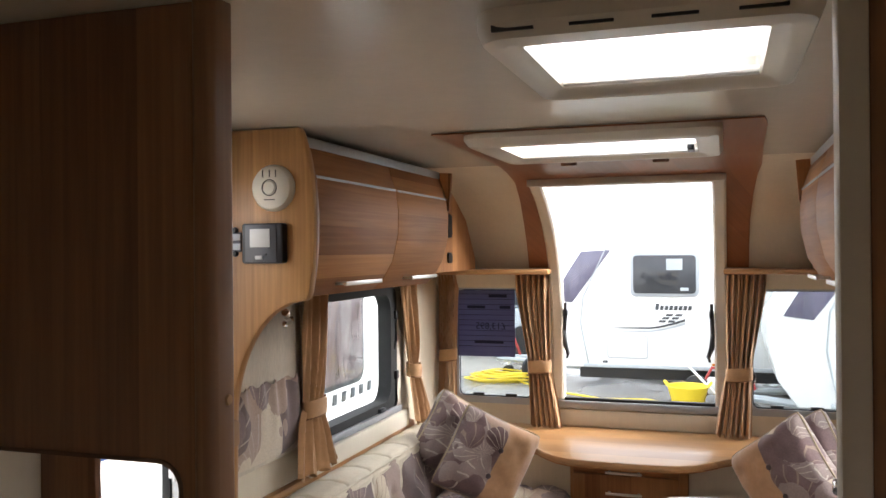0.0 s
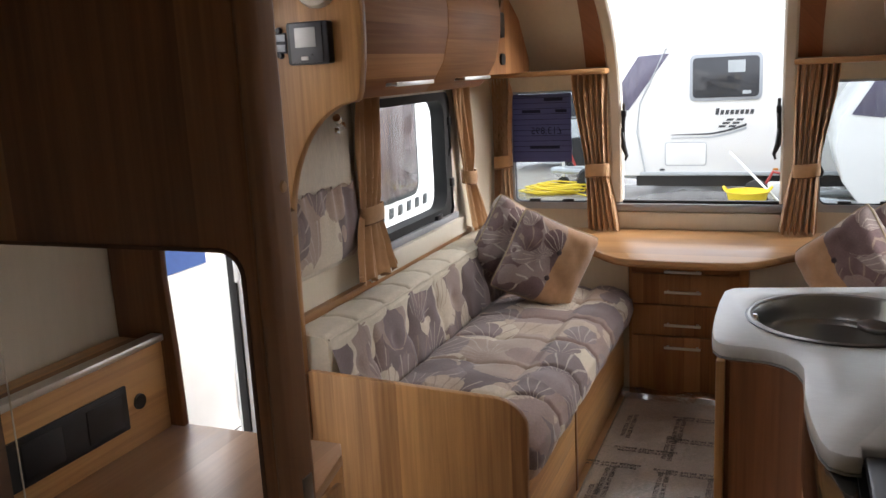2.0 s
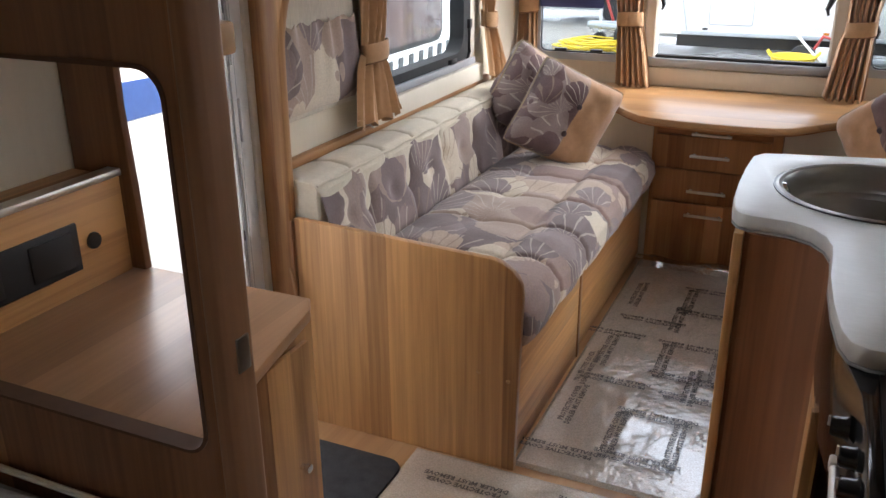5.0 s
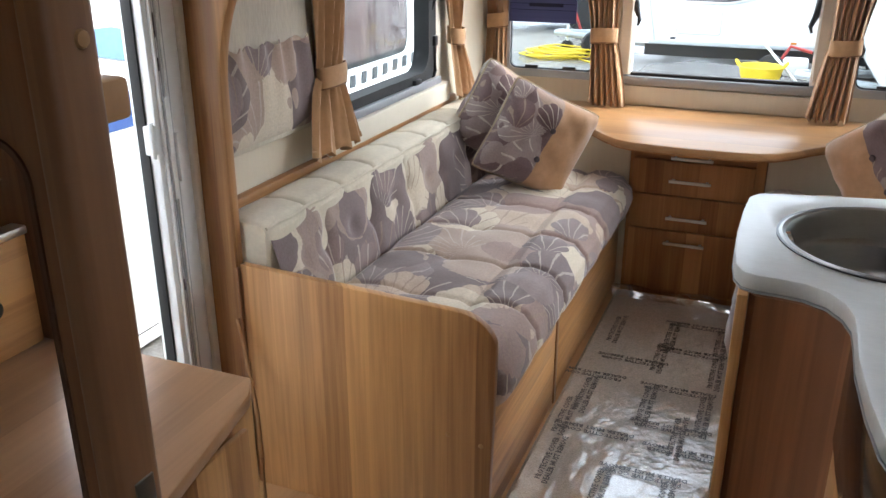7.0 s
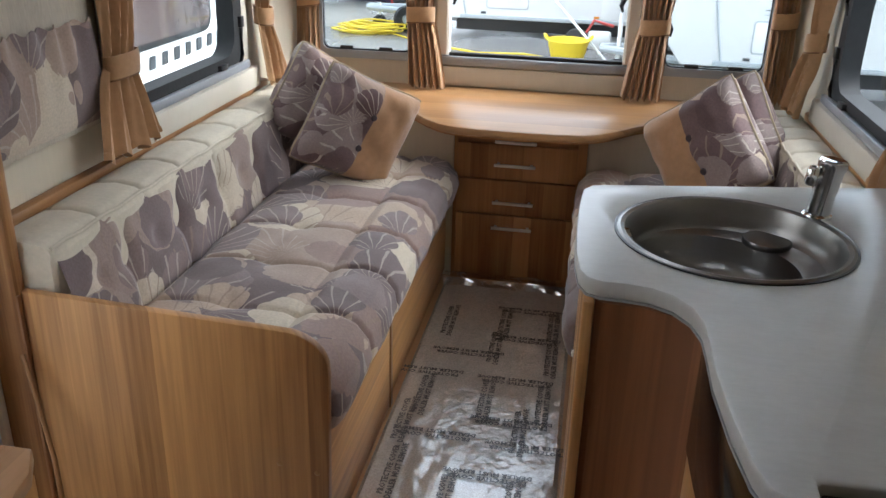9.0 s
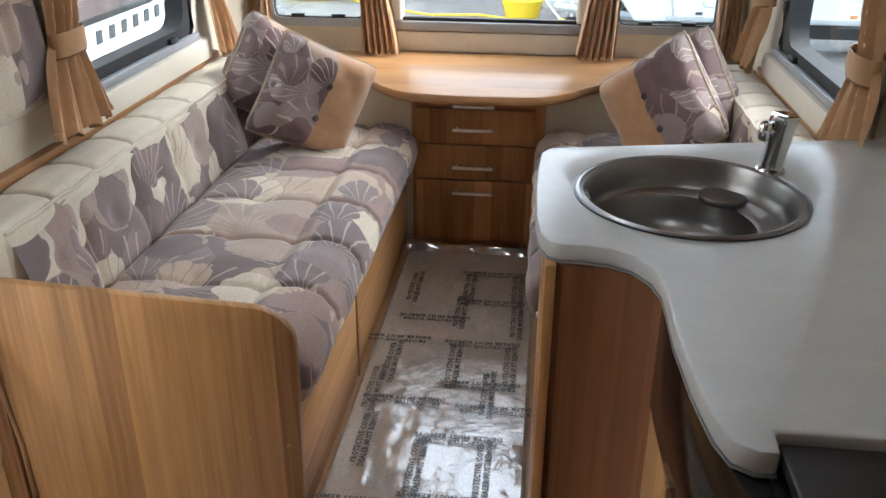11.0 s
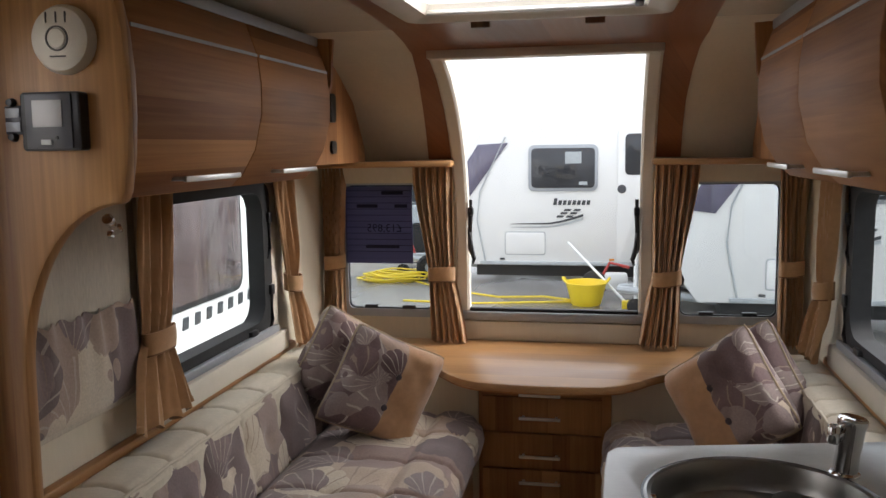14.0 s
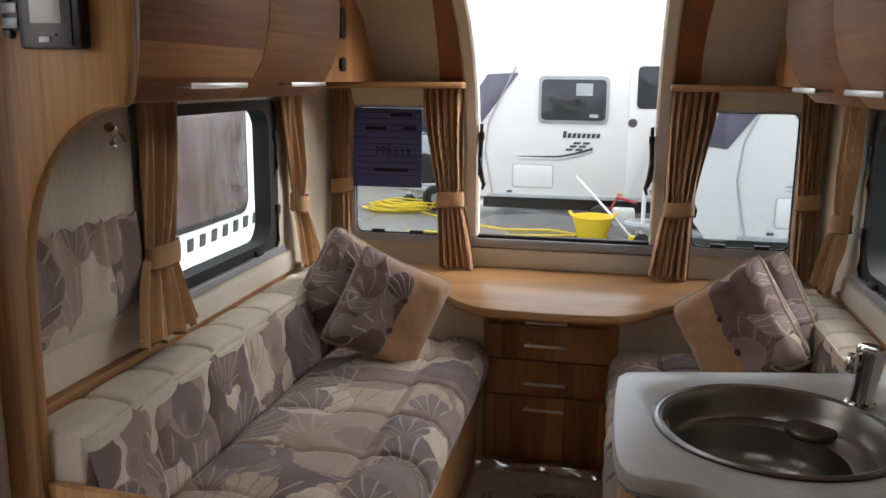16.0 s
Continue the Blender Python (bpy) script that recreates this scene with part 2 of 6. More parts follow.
def patterned(name, size=0.19, turn=0.0, planes="xy", stops=SOFA_TONES):
    """Upholstery with overlapping rounded leaves in mauve, taupe and cream; some carry a fan of veins."""
    m = bpy.data.materials.new(name)
    m.use_nodes = True
    n, l = m.node_tree.nodes, m.node_tree.links
    b = n["Principled BSDF"]
    b.inputs["Roughness"].default_value = 0.95
    b.inputs["Sheen Weight"].default_value = 0.25
    tc, mp = n.new("ShaderNodeTexCoord"), n.new("ShaderNodeMapping")
    l.new(tc.outputs["Object"], mp.inputs[0])
    mp.inputs["Rotation"].default_value = (0, 0, turn)
    wob = n.new("ShaderNodeTexNoise")
    wob.inputs["Scale"].default_value = 9.0
    l.new(mp.outputs[0], wob.inputs["Vector"])
    warped = n.new("ShaderNodeVectorMath")
    warped.operation = "MULTIPLY_ADD"
    l.new(wob.outputs["Color"], warped.inputs[0])
    warped.inputs[1].default_value = (0.03, 0.03, 0.03)
    l.new(mp.outputs[0], warped.inputs[2])

    def mn(op, a, c=None):
        k = n.new("ShaderNodeMath")
        k.operation = op
        for i, v in enumerate((a, c)):
            if isinstance(v, (int, float)):
                k.inputs[i].default_value = v
            elif v is not None:
                l.new(v, k.inputs[i])
        return k.outputs[0]

    def mix(f, a, c):
        k = n.new("ShaderNodeMix")
        k.data_type = "RGBA"
        l.new(f, k.inputs["Factor"])
        for key, v in (("A", a), ("B", c)):
            if isinstance(v, tuple):
                k.inputs[key].default_value = v
            else:
                l.new(v, k.inputs[key])
        return k.outputs["Result"]

    def leaves(shift, cell, reach):
        """One scatter of leaves: their colour, and where they lie."""
        off = n.new("ShaderNodeVectorMath")
        off.inputs[1].default_value = shift
        l.new(warped.outputs[0], off.inputs[0])
        vor = n.new("ShaderNodeTexVoronoi")
        vor.inputs["Scale"].default_value = 1 / cell
        vor.inputs["Randomness"].default_value = 0.7
        l.new(off.outputs[0], vor.inputs["Vector"])
        pick = n.new("ShaderNodeSeparateColor")
        l.new(vor.outputs["Color"], pick.inputs[0])
        ramp = n.new("ShaderNodeValToRGB")
        ramp.color_ramp.interpolation = "CONSTANT"
        el = ramp.color_ramp.elements
        while len(el) < len(stops):
            el.new(0.5)
        for e, (p, c) in zip(el, stops):
            e.position, e.color = p, (*c, 1)
        l.new(pick.outputs[0], ramp.inputs[0])
        dif, sc = n.new("ShaderNodeVectorMath"), n.new("ShaderNodeVectorMath")
        dif.operation, sc.operation = "SUBTRACT", "SCALE"
        l.new(off.outputs[0], dif.inputs[0])
        l.new(vor.outputs["Position"], dif.inputs[1])
        sc.inputs["Scale"].default_value = 1 / cell
        l.new(dif.outputs[0], sc.inputs[0])
        sx = n.new("ShaderNodeSeparateXYZ")
        l.new(sc.outputs[0], sx.inputs[0])
        u, v = (sx.outputs[0], sx.outputs[1]) if planes == "xy" else (sx.outputs[1], sx.outputs[2])
        lean = mn("MULTIPLY", mn("SUBTRACT", pick.outputs[2], 0.5), 0.7)
        ang = mn("ARCTAN2", mn("ADD", u, lean), mn("ADD", v, 0.46))
        lobes = mn("ABSOLUTE", mn("SINE", mn("MULTIPLY", ang, 10.0)))
        inside = mn("LESS_THAN", vor.outputs["Distance"], mn("ADD", reach - 0.035, mn("MULTIPLY", lobes, 0.035)))
        thin = mn("LESS_THAN", lobes, 0.22)
        veined = mn("GREATER_THAN", pick.outputs[1], 0.42)
        bright = mn("GREATER_THAN", pick.outputs[0], 0.5)
        line = mix(bright, (0.50, 0.43, 0.36, 1), (0.29, 0.21, 0.16, 1))
        col = mix(mn("MULTIPLY", mn("MULTIPLY", thin, veined), 0.9 if stops is CUSHION_TONES else 0.65), ramp.outputs[0], line)
        return col, inside

    ground = (*stops[0][1], 1)
    under, cover = leaves((0.0, 0.0, 0.0), size, 0.75)
    col = mix(cover, ground, under)
    for shift, k, reach in (((0.37, 0.11, 0.53), 1.12, 0.50), ((0.71, 0.83, 0.29), 0.92, 0.42)):
        over, cover = leaves(shift, size * k, reach)
        col = mix(cover, col, over)
    weave = n.new("ShaderNodeTexNoise")
    weave.inputs["Scale"].default_value, weave.inputs["Detail"].default_value = 160.0, 3
    l.new(tc.outputs["Object"], weave.inputs["Vector"])
    wr = n.new("ShaderNodeMapRange")
    wr.inputs["To Min"].default_value, wr.inputs["To Max"].default_value = 0.74, 1.26
    l.new(weave.outputs[0], wr.inputs[0])
    fin = n.new("ShaderNodeVectorMath")
    fin.operation = "MULTIPLY"
    l.new(col, fin.inputs[0])
    l.new(wr.outputs[0], fin.inputs[1])
    l.new(fin.outputs[0], b.inputs["Base Color"])
    bp = n.new("ShaderNodeBump")
    bp.inputs["Strength"].default_value, bp.inputs["Distance"].default_value = 0.35, 0.002
    l.new(weave.outputs[0], bp.inputs["Height"])
    l.new(bp.outputs[0], b.inputs["Normal"])
    return m


def glass(name, tint=(1, 1, 1), rough=0.0, least=0.03, most=0.5):
    """A thin pane: mostly clear, glossier at a glancing angle."""
    m = bpy.data.materials.new(name)
    m.use_nodes = True
    n, l = m.node_tree.nodes, m.node_tree.links
    n.remove(n["Principled BSDF"])
    clear, gloss, mix, lw = n.new("ShaderNodeBsdfTransparent"), n.new("ShaderNodeBsdfGlossy"), n.new("ShaderNodeMixShader"), n.new("ShaderNodeLayerWeight")
    clear.inputs[0].default_value = (*tint, 1)
    gloss.inputs["Roughness"].default_value = rough
    lw.inputs[0].default_value = 0.5
    p, r = n.new("ShaderNodeMath"), n.new("ShaderNodeMapRange")
    p.operation = "POWER"
    p.inputs[1].default_value = 5.0
    r.inputs["To Min"].default_value, r.inputs["To Max"].default_value = least, most
    l.new(lw.outputs["Facing"], p.inputs[0])
    l.new(p.outputs[0], r.inputs[0])
    l.new(r.outputs[0], mix.inputs[0])
    l.new(clear.outputs[0], mix.inputs[1])
    l.new(gloss.outputs[0], mix.inputs[2])
    l.new(mix.outputs[0], n["Material Output"].inputs[0])
    return m


LIGHT, DARK = (0.60, 0.325, 0.122), (0.205, 0.084, 0.026)
WOOD_Z = wood("light_teak_upright", LIGHT, DARK, "z")
WOOD_Y = wood("light_teak_long", LIGHT, DARK, "y")
WOOD_X = wood("light_teak_cross", LIGHT, DARK, "x")
TOP_X = wood("pale_teak_top", (0.50, 0.275, 0.115), (0.33, 0.165, 0.062), "x", band=0.12, rough=0.3, contrast=0.7)
TOP_Y = wood("pale_teak_sideboard", (0.43, 0.24, 0.12), (0.27, 0.14, 0.065), "y", band=0.12, rough=0.3, contrast=0.7)
WALNUT_Z = wood("walnut_upright", (0.29, 0.138, 0.060), (0.125, 0.052, 0.022), "z", band=0.09, contrast=1.15)
MID, MID_DARK = (0.46, 0.220, 0.082), (0.225, 0.088, 0.028)
LOCKER_Y = wood("warm_teak_long", MID, MID_DARK, "y", band=0.10, rough=0.5)
LOCKER_Z = wood("warm_teak_upright", MID, MID_DARK, "z", rough=0.5)
END_WALNUT = wood("reddish_walnut_end", (0.34, 0.145, 0.060), (0.125, 0.047, 0.018), "z", band=0.11, rough=0.5, contrast=1.3)
LOCKER_X = wood("warm_teak_cross", MID, MID_DARK, "x", rough=0.5)
CHERRY = wood("cherry_surround", (0.30, 0.115, 0.045), (0.19, 0.065, 0.024), "y", band=0.2, rough=0.33, contrast=0.7)
CREAM_WALL = mat("cream_wallboard", (0.62, 0.55, 0.42), 0.6, spread=0.05, scale=60, bump=0.15, stretch=(1, 1, 0.15))
CEILING = mat("cream_ceiling_lining", (0.66, 0.61, 0.50), 0.26, spread=0.04, scale=25, bump=0.05, bump_scale=60)
CHARCOAL_CLOTH = mat("charcoal_cloth", (0.045, 0.045, 0.050), 0.9, bump=0.3, bump_scale=400)
CREAM_FABRIC = mat("cream_upholstery", (0.60, 0.54, 0.42), 0.95, spread=0.10, scale=90, bump=0.4, bump_scale=400, sheen=0.2)
LINEN = mat("oatmeal_wall_fabric", (0.52, 0.465, 0.37), 0.95, spread=0.16, scale=140, bump=0.4, bump_scale=300, stretch=(1, 1, 0.2))
CURTAIN = mat("caramel_curtain_cloth", (0.44, 0.255, 0.12), 0.9, spread=0.12, scale=60, bump=0.3, bump_scale=500, sheen=0.3)
TAN = mat("tan_suede", (0.42, 0.235, 0.115), 0.95, spread=0.14, scale=50, bump=0.35, bump_scale=350, sheen=0.4)
LEAF = patterned("leaf_upholstery", 0.22)
LEAF_UP = patterned("leaf_upholstery_upright", 0.20, 0.3, "yz", BACK_TONES)
WORKTOP = mat("pale_grey_laminate", (0.52, 0.525, 0.50), 0.32, spread=0.07, scale=45, bump=0.05, bump_scale=250, stretch=(1, 3, 1))
STEEL = mat("brushed_steel", (0.265, 0.258, 0.245), 0.33, 1.0, 0.06, 60, stretch=(1, 1, 8))
CHROME = mat("chrome", (0.75, 0.75, 0.75), 0.08, 1.0, 0.03)
BRUSHED = mat("satin_metal", (0.74, 0.72, 0.68), 0.34, 1.0, 0.05)
BLACK = mat("black_plastic", (0.012, 0.012, 0.013), 0.35, spread=0.2)
GLOSS_BLACK = mat("gloss_black", (0.008, 0.008, 0.009), 0.08, spread=0.2)
RUBBER = mat("black_rubber", (0.018, 0.018, 0.018), 0.75, spread=0.25, bump=0.2)
WHITE_PLASTIC = mat("cream_plastic", (0.66, 0.61, 0.51), 0.4, spread=0.04)
WHITE_METAL = mat("white_enamelled_metal", (0.78, 0.80, 0.79), 0.35, spread=0.05)
GREY_METAL = mat("grey_window_profile", (0.36, 0.38, 0.40), 0.4, 0.3, spread=0.06)
GEL = mat("white_caravan_skin", (0.80, 0.80, 0.78), 0.25, spread=0.04, scale=8)
NAVY = mat("navy_vinyl", (0.03, 0.075, 0.23), 0.3, spread=0.1)
DARK_GLASS = mat("tinted_window", (0.035, 0.037, 0.042), 0.06, spread=0.3, scale=4)
GLASS = glass("clear_acrylic", (0.76, 0.80, 0.81))


# ---- the caravan's shell ----
W = 1.06
HEAD = 1.98
REAR = -2.3
# the nose: wall and roof seen from the side, from the floor up
NOSE = [(3.53, -0.06), (3.53, 0.80), (3.53, 0.84), (3.525, 1.10), (3.51, 1.30), (3.48, 1.42), (3.44, 1.53), (3.37, 1.65), (3.27, 1.76), (3.13, 1.865), (2.97, 1.940), (2.80, 1.968), (2.62, HEAD)]


def nose_slice(x0, x1, i0, i1, bm, out=0.035, deep=0.0):
    """A slab of the nose between two x and two stations of its profile."""
    pts = NOSE[i0:i1 + 1]
    normals = []
    for i, p in enumerate(pts):
        a, b = pts[max(i - 1, 0)], pts[min(i + 1, len(pts) - 1)]
        d = Vector((b[0] - a[0], b[1] - a[1])).normalized()
        normals.append(Vector((d.y, -d.x)))
    inner = [(p[0] - n.x * deep, p[1] - n.y * deep) for p, n in zip(pts, normals)]
    outer = [(p[0] + n.x * out, p[1] + n.y * out) for p, n in zip(pts, normals)]
    return prism(inner + outer[::-1], "x", x0, x1, bm=bm)


LAST = len(NOSE) - 1
TOPWIN = 10  # station of the upper edge of the middle window
bm = bmesh.new()
nose_slice(-W, W, 0, 1, bm)
for s in (-1, 1):
    for a, b in ((0.97, W), (0.40, 0.53)):
        nose_slice(min(s * a, s * b), max(s * a, s * b), 1, LAST, bm)
    nose_slice(min(s * 0.53, s * 0.97), max(s * 0.53, s * 0.97), 5, LAST, bm)
nose_slice(-0.40, 0.40, TOPWIN, LAST, bm)
wall_front = structure("wall_front", bm, CREAM_WALL, "cream curved front wall of the caravan with three windows", "wall")

HOLES = ((0.11, 0.502, 0.455, 0.84), (-0.275, 0.35, 1.79, 2.18))
bm = prism(rect(-W, W, REAR, 2.62), "z", HEAD, HEAD + 0.04, holes=[rect(*h) for h in HOLES])
structure("ceiling", bm, CEILING, "cream glossy ceiling lining with two rooflight openings", "ceiling", False)

bm = prism(rect(REAR, 3.565, -0.06, HEAD + 0.04), "x", -W - 0.035, -W, holes=[rect(0.68, 1.20, 0.02, 1.88), rounded(1.93, 2.86, 0.88, 1.46, 0.05)])
structure("wall_left", bm, CREAM_WALL, "cream side wall with the entrance and a window", "wall", False)
# the second hole is an unseen rear opening, added to light the partition
bm = prism(rect(REAR, 3.565, -0.06, HEAD + 0.04), "x", W, W + 0.035, holes=[rounded(1.93, 2.86, 0.88, 1.46, 0.05), rounded(-1.55, -0.80, 0.90, 1.46, 0.05)])
structure("wall_right", bm, CREAM_WALL, "cream side wall with a window above the seat", "wall", False)
structure("wall_rear", box(-W - 0.035, W + 0.035, REAR - 0.035, REAR, -0.06, HEAD + 0.04), CREAM_WALL, "plain cream wall closing the rear", "wall", False)
FLOOR = wood("pale_vinyl_floor", (0.46, 0.27, 0.12), (0.36, 0.19, 0.08), "y", band=0.1, rough=0.4, contrast=0.6)
structure("floor", box(-W, W, REAR, 3.53, -0.05, 0.0), FLOOR, "pale wood-effect vinyl floor under protective film", "floor", False)

# ---- cherry surround of the rooflight and front window ----
def surround_sheet():
    pts = NOSE[6:][::-1]
    run = [(1.58, HEAD), (1.65, HEAD), (1.72, HEAD), (1.79, HEAD), (2.18, HEAD), (2.5, HEAD)] + pts
    bm = bmesh.new()
    lift = 0.007
    n = len(run)

    def edge(i, s):
        y, z = run[i]
        marks = [(1.55, 0.43), (1.70, 0.435), (2.06, 0.445), (2.45, 0.47), (2.75, 0.49), (3.0, 0.50), (3.3, 0.53), (3.6, 0.55)]
        if s > 0:
            marks = [(1.55, 0.53), (1.70, 0.548), (2.06, 0.552), (2.50, 0.566), (2.80, 0.575), (3.0, 0.56), (3.3, 0.537), (3.6, 0.535)]
        for (ya, xa), (yb, xb) in zip(marks, marks[1:]):
            if ya <= y <= yb:
                return xa + (xb - xa) * (y - ya) / (yb - ya)
        return 0.55

    rows = []
    for i, (y, z) in enumerate(run):
        a, b = run[max(i - 1, 0)], run[min(i + 1, n - 1)]
        d = Vector((b[0] - a[0], b[1] - a[1])).normalized()
        nn = Vector((-abs(d.y), -abs(d.x)))
        rows.append((y + nn.x * lift, z + nn.y * lift))
    for s in (-1, 1):
        for i in range(n - 1):
            p, q, e0, e1 = rows[i], rows[i + 1], edge(i, s), edge(i + 1, s)
            y0, y1 = run[i][0], run[i + 1][0]
            start = 0 if y1 <= 1.79 or y0 >= 2.18 and y1 <= 2.99 else 1 if y0 < 2.18 else 2
            inner = 0.355 if s > 0 else 0.28
            c0, c1 = (0.0, inner, 0.40, e0), (0.0, inner, 0.40, e1)
            for k in range(start, 3):
                vs = [bm.verts.new((s * c0[k], *p)), bm.verts.new((s * c0[k + 1], *p)), bm.verts.new((s * c1[k + 1], *q)), bm.verts.new((s * c1[k], *q))]
                bm.faces.new(vs)
    bmesh.ops.remove_doubles(bm, verts=bm.verts, dist=1e-4)
    bm.normal_update()
    for f in bm.faces:
        if f.normal.z > 0:
            f.normal_flip()
    bmesh.ops.solidify(bm, geom=bm.faces, thickness=0.004)
    return bm


sur = tagged(part("window_surround", surround_sheet(), CHERRY), "cherry wood surround around front window and rooflight", "trim", "", "structure")


# ---- windows ----
def middle_window():
    w = thing("window_1", (0, 3.53, 0.84), "large curved middle front window with cream frame", "window", "", "structure")
    path = NOSE[2:TOPWIN + 1]
    lip = 0.035
    for s, name in ((-1, "frame_side"), (1, "frame_side")):
        bm = bmesh.new()
        rows = []
        for i, p in enumerate(path):
            a, b = path[max(i - 1, 0)], path[min(i + 1, len(path) - 1)]
            d = Vector((b[0] - a[0], b[1] - a[1])).normalized()
            nn = Vector((-d.y, d.x))
            if nn.x > 0:
                nn = -nn
            rows.append([bm.verts.new((s * x, p[0] + nn.x * k, p[1] + nn.y * k)) for x, k in ((0.375, -0.03), (0.375, 0.020), (0.385, 0.028), (0.425, 0.028), (0.435, 0.020), (0.435, -0.03))])
        for r0, r1 in zip(rows, rows[1:]):
            for k in range(5):
                bm.faces.new((r0[k], r0[k + 1], r1[k + 1], r1[k]))
        bm.faces.new(rows[0])
        bm.faces.new(rows[-1])
        part("window_frame", bm, WHITE_PLASTIC, w)
    y, z = NOSE[TOPWIN]
    part("window_frame", box(-0.436, 0.436, y - 0.045, y + 0.03, z - 0.032, z + 0.02, 0.008), WHITE_PLASTIC, w)
    part("window_sill", box(-0.435, 0.435, 3.50, 3.56, 0.795, 0.835, 0.006), GREY_METAL, w, "grey aluminium sill rail")
    part("seal", box(-0.375, 0.375, 3.512, 3.545, 0.835, 0.850, 0.003), RUBBER, w, "black rubber seal")
    bm = sheet(lambda u, v: Vector(((u - 0.5) * 0.76, *nose_at(v))), 2, 20)
    pane = part("pane", bm, GLASS, w)
    pane.visible_shadow = False
    for s in (-1, 1):
        st = box(s * 0.362 - 0.012, s * 0.362 + 0.012, 3.47, 3.50, 1.275, 1.31, 0.004)
        tube([(s * 0.362, 3.485, 1.29), (s * 0.366, 3.48, 1.20), (s * 0.362, 3.475, 1.13), (s * 0.345, 3.465, 1.085), (s * 0.352, 3.46, 1.06)], [0.011, 0.010, 0.014, 0.010, 0.006], 8, bm=st)
        tube([(s * 0.362, 3.485, 1.29), (s * 0.362, 3.485, 1.345)], 0.008, 8, bm=st)
        part("window_stay", st, BLACK, w, "black plastic stay and catch")


def nose_at(v):
    path = NOSE[2:TOPWIN + 1]
    t = v * (len(path) - 1)
    i = min(int(t), len(path) - 2)
    f = t - i
    a, b = path[i], path[i + 1]
    return (a[0] + (b[0] - a[0]) * f + 0.015, a[1] + (b[1] - a[1]) * f + 0.008)


middle_window()


def small_front_window(s, n):
    w = thing("window_%d" % n, (s * 0.75, 3.53, 0.80), "small front side window with grey frame", "window", "", "structure")
    lo, hi = sorted((s * 0.53, s * 0.97))
    part("window_frame", prism(rect(lo, hi, 0.80, 1.43), "y", 3.515, 3.55, holes=[rounded(lo + 0.02, hi - 0.02, 0.835, 1.41, 0.03)]), GREY_METAL, w)
    part("seal", prism(rounded(lo + 0.018, hi - 0.018, 0.833, 1.412, 0.03), "y", 3.525, 3.54, holes=[rounded(lo + 0.024, hi - 0.024, 0.841, 1.406, 0.03)]), RUBBER, w)
    pane = part("pane", box(lo + 0.02, hi - 0.02, 3.536, 3.540, 0.835, 1.41), GLASS, w, "", False)
    pane.visible_shadow = False
    bm = box(lo + 0.10, lo + 0.16, 3.505, 3.525, 0.842, 0.856, 0.003)
    box(hi - 0.16, hi - 0.10, 3.505, 3.525, 0.842, 0.856, 0.003, bm=bm)
    part("catch", bm, BLACK, w, "black catches on the sill")
    bm = tube([(s * 0.545, 3.50, 1.10), (s * 0.545, 3.495, 1.03), (s * 0.56, 3.49, 1.0), (s * 0.555, 3.485, 0.97)], 0.007)
    part("window_stay", bm, BLACK, w)


small_front_window(-1, 2)
small_front_window(1, 3)


def side_window(s, n):
    w = thing("window_%d" % n, (s * W, 2.4, 0.88), "side window with cream frame, black seal and grey lower rail", "window", "", "structure")
    xi, xo = sorted((s * (W - 0.012), s * (W + 0.03)))
    part("window_frame", prism(rounded(1.90, 2.89, 0.80, 1.49, 0.03), "x", xi, xo, holes=[rounded(1.95, 2.83, 0.90, 1.45, 0.06)]), WHITE_PLASTIC, w, "cream frame")
    part("lower_rail", box(*sorted((s * (W - 0.034), s * (W - 0.0155))), 1.93, 2.85, 0.868, 0.896, 0.004), GREY_METAL, w, "grey aluminium lower rail")
    part("seal", prism(rounded(1.945, 2.835, 0.895, 1.455, 0.06), "x", *sorted((s * (W - 0.015), s * (W + 0.05))), holes=[rounded(1.985, 2.762, 0.93, 1.42, 0.08)]), RUBBER, w)
    pane = part("pane", prism(rounded(1.95, 2.83, 0.90, 1.45, 0.07), "x", *sorted((s * (W + 0.05), s * (W + 0.054)))), GLASS, w, "", False)
    pane.visible_shadow = False
    part("window_sill", box(*sorted((s * (W - 0.045), s * (W - 0.002))), 1.90, 2.92, 0.785, 0.865, 0.010), WHITE_PLASTIC, w, "cream sill ledge")
    for z in (1.30, 1.02):
        bm = box(*sorted((s * (W + 0.0), s * (W - 0.028))), 2.80, 2.83, z, z + 0.04, 0.004)
        tube([(s * (W - 0.02), 2.815, z), (s * (W - 0.02), 2.812, z - 0.10), (s * (W - 0.012), 2.80, z - 0.14)], 0.007, bm=bm)
        part("window_stay", bm, BLACK, w)
    part("catch", box(*sorted((s * (W - 0.03), s * (W + 0.01))), 2.60, 2.66, 0.885, 0.915, 0.004), BLACK, w)
    # wooden rail under the sill
    part("rail", box(*sorted((s * (W - 0.035), s * (W - 0.001))), 1.33, 3.02, 0.765, 0.795, 0.008), WOOD_Y, w, "narrow wooden rail above the seat back")


side_window(-1, 4)
side_window(1, 5)


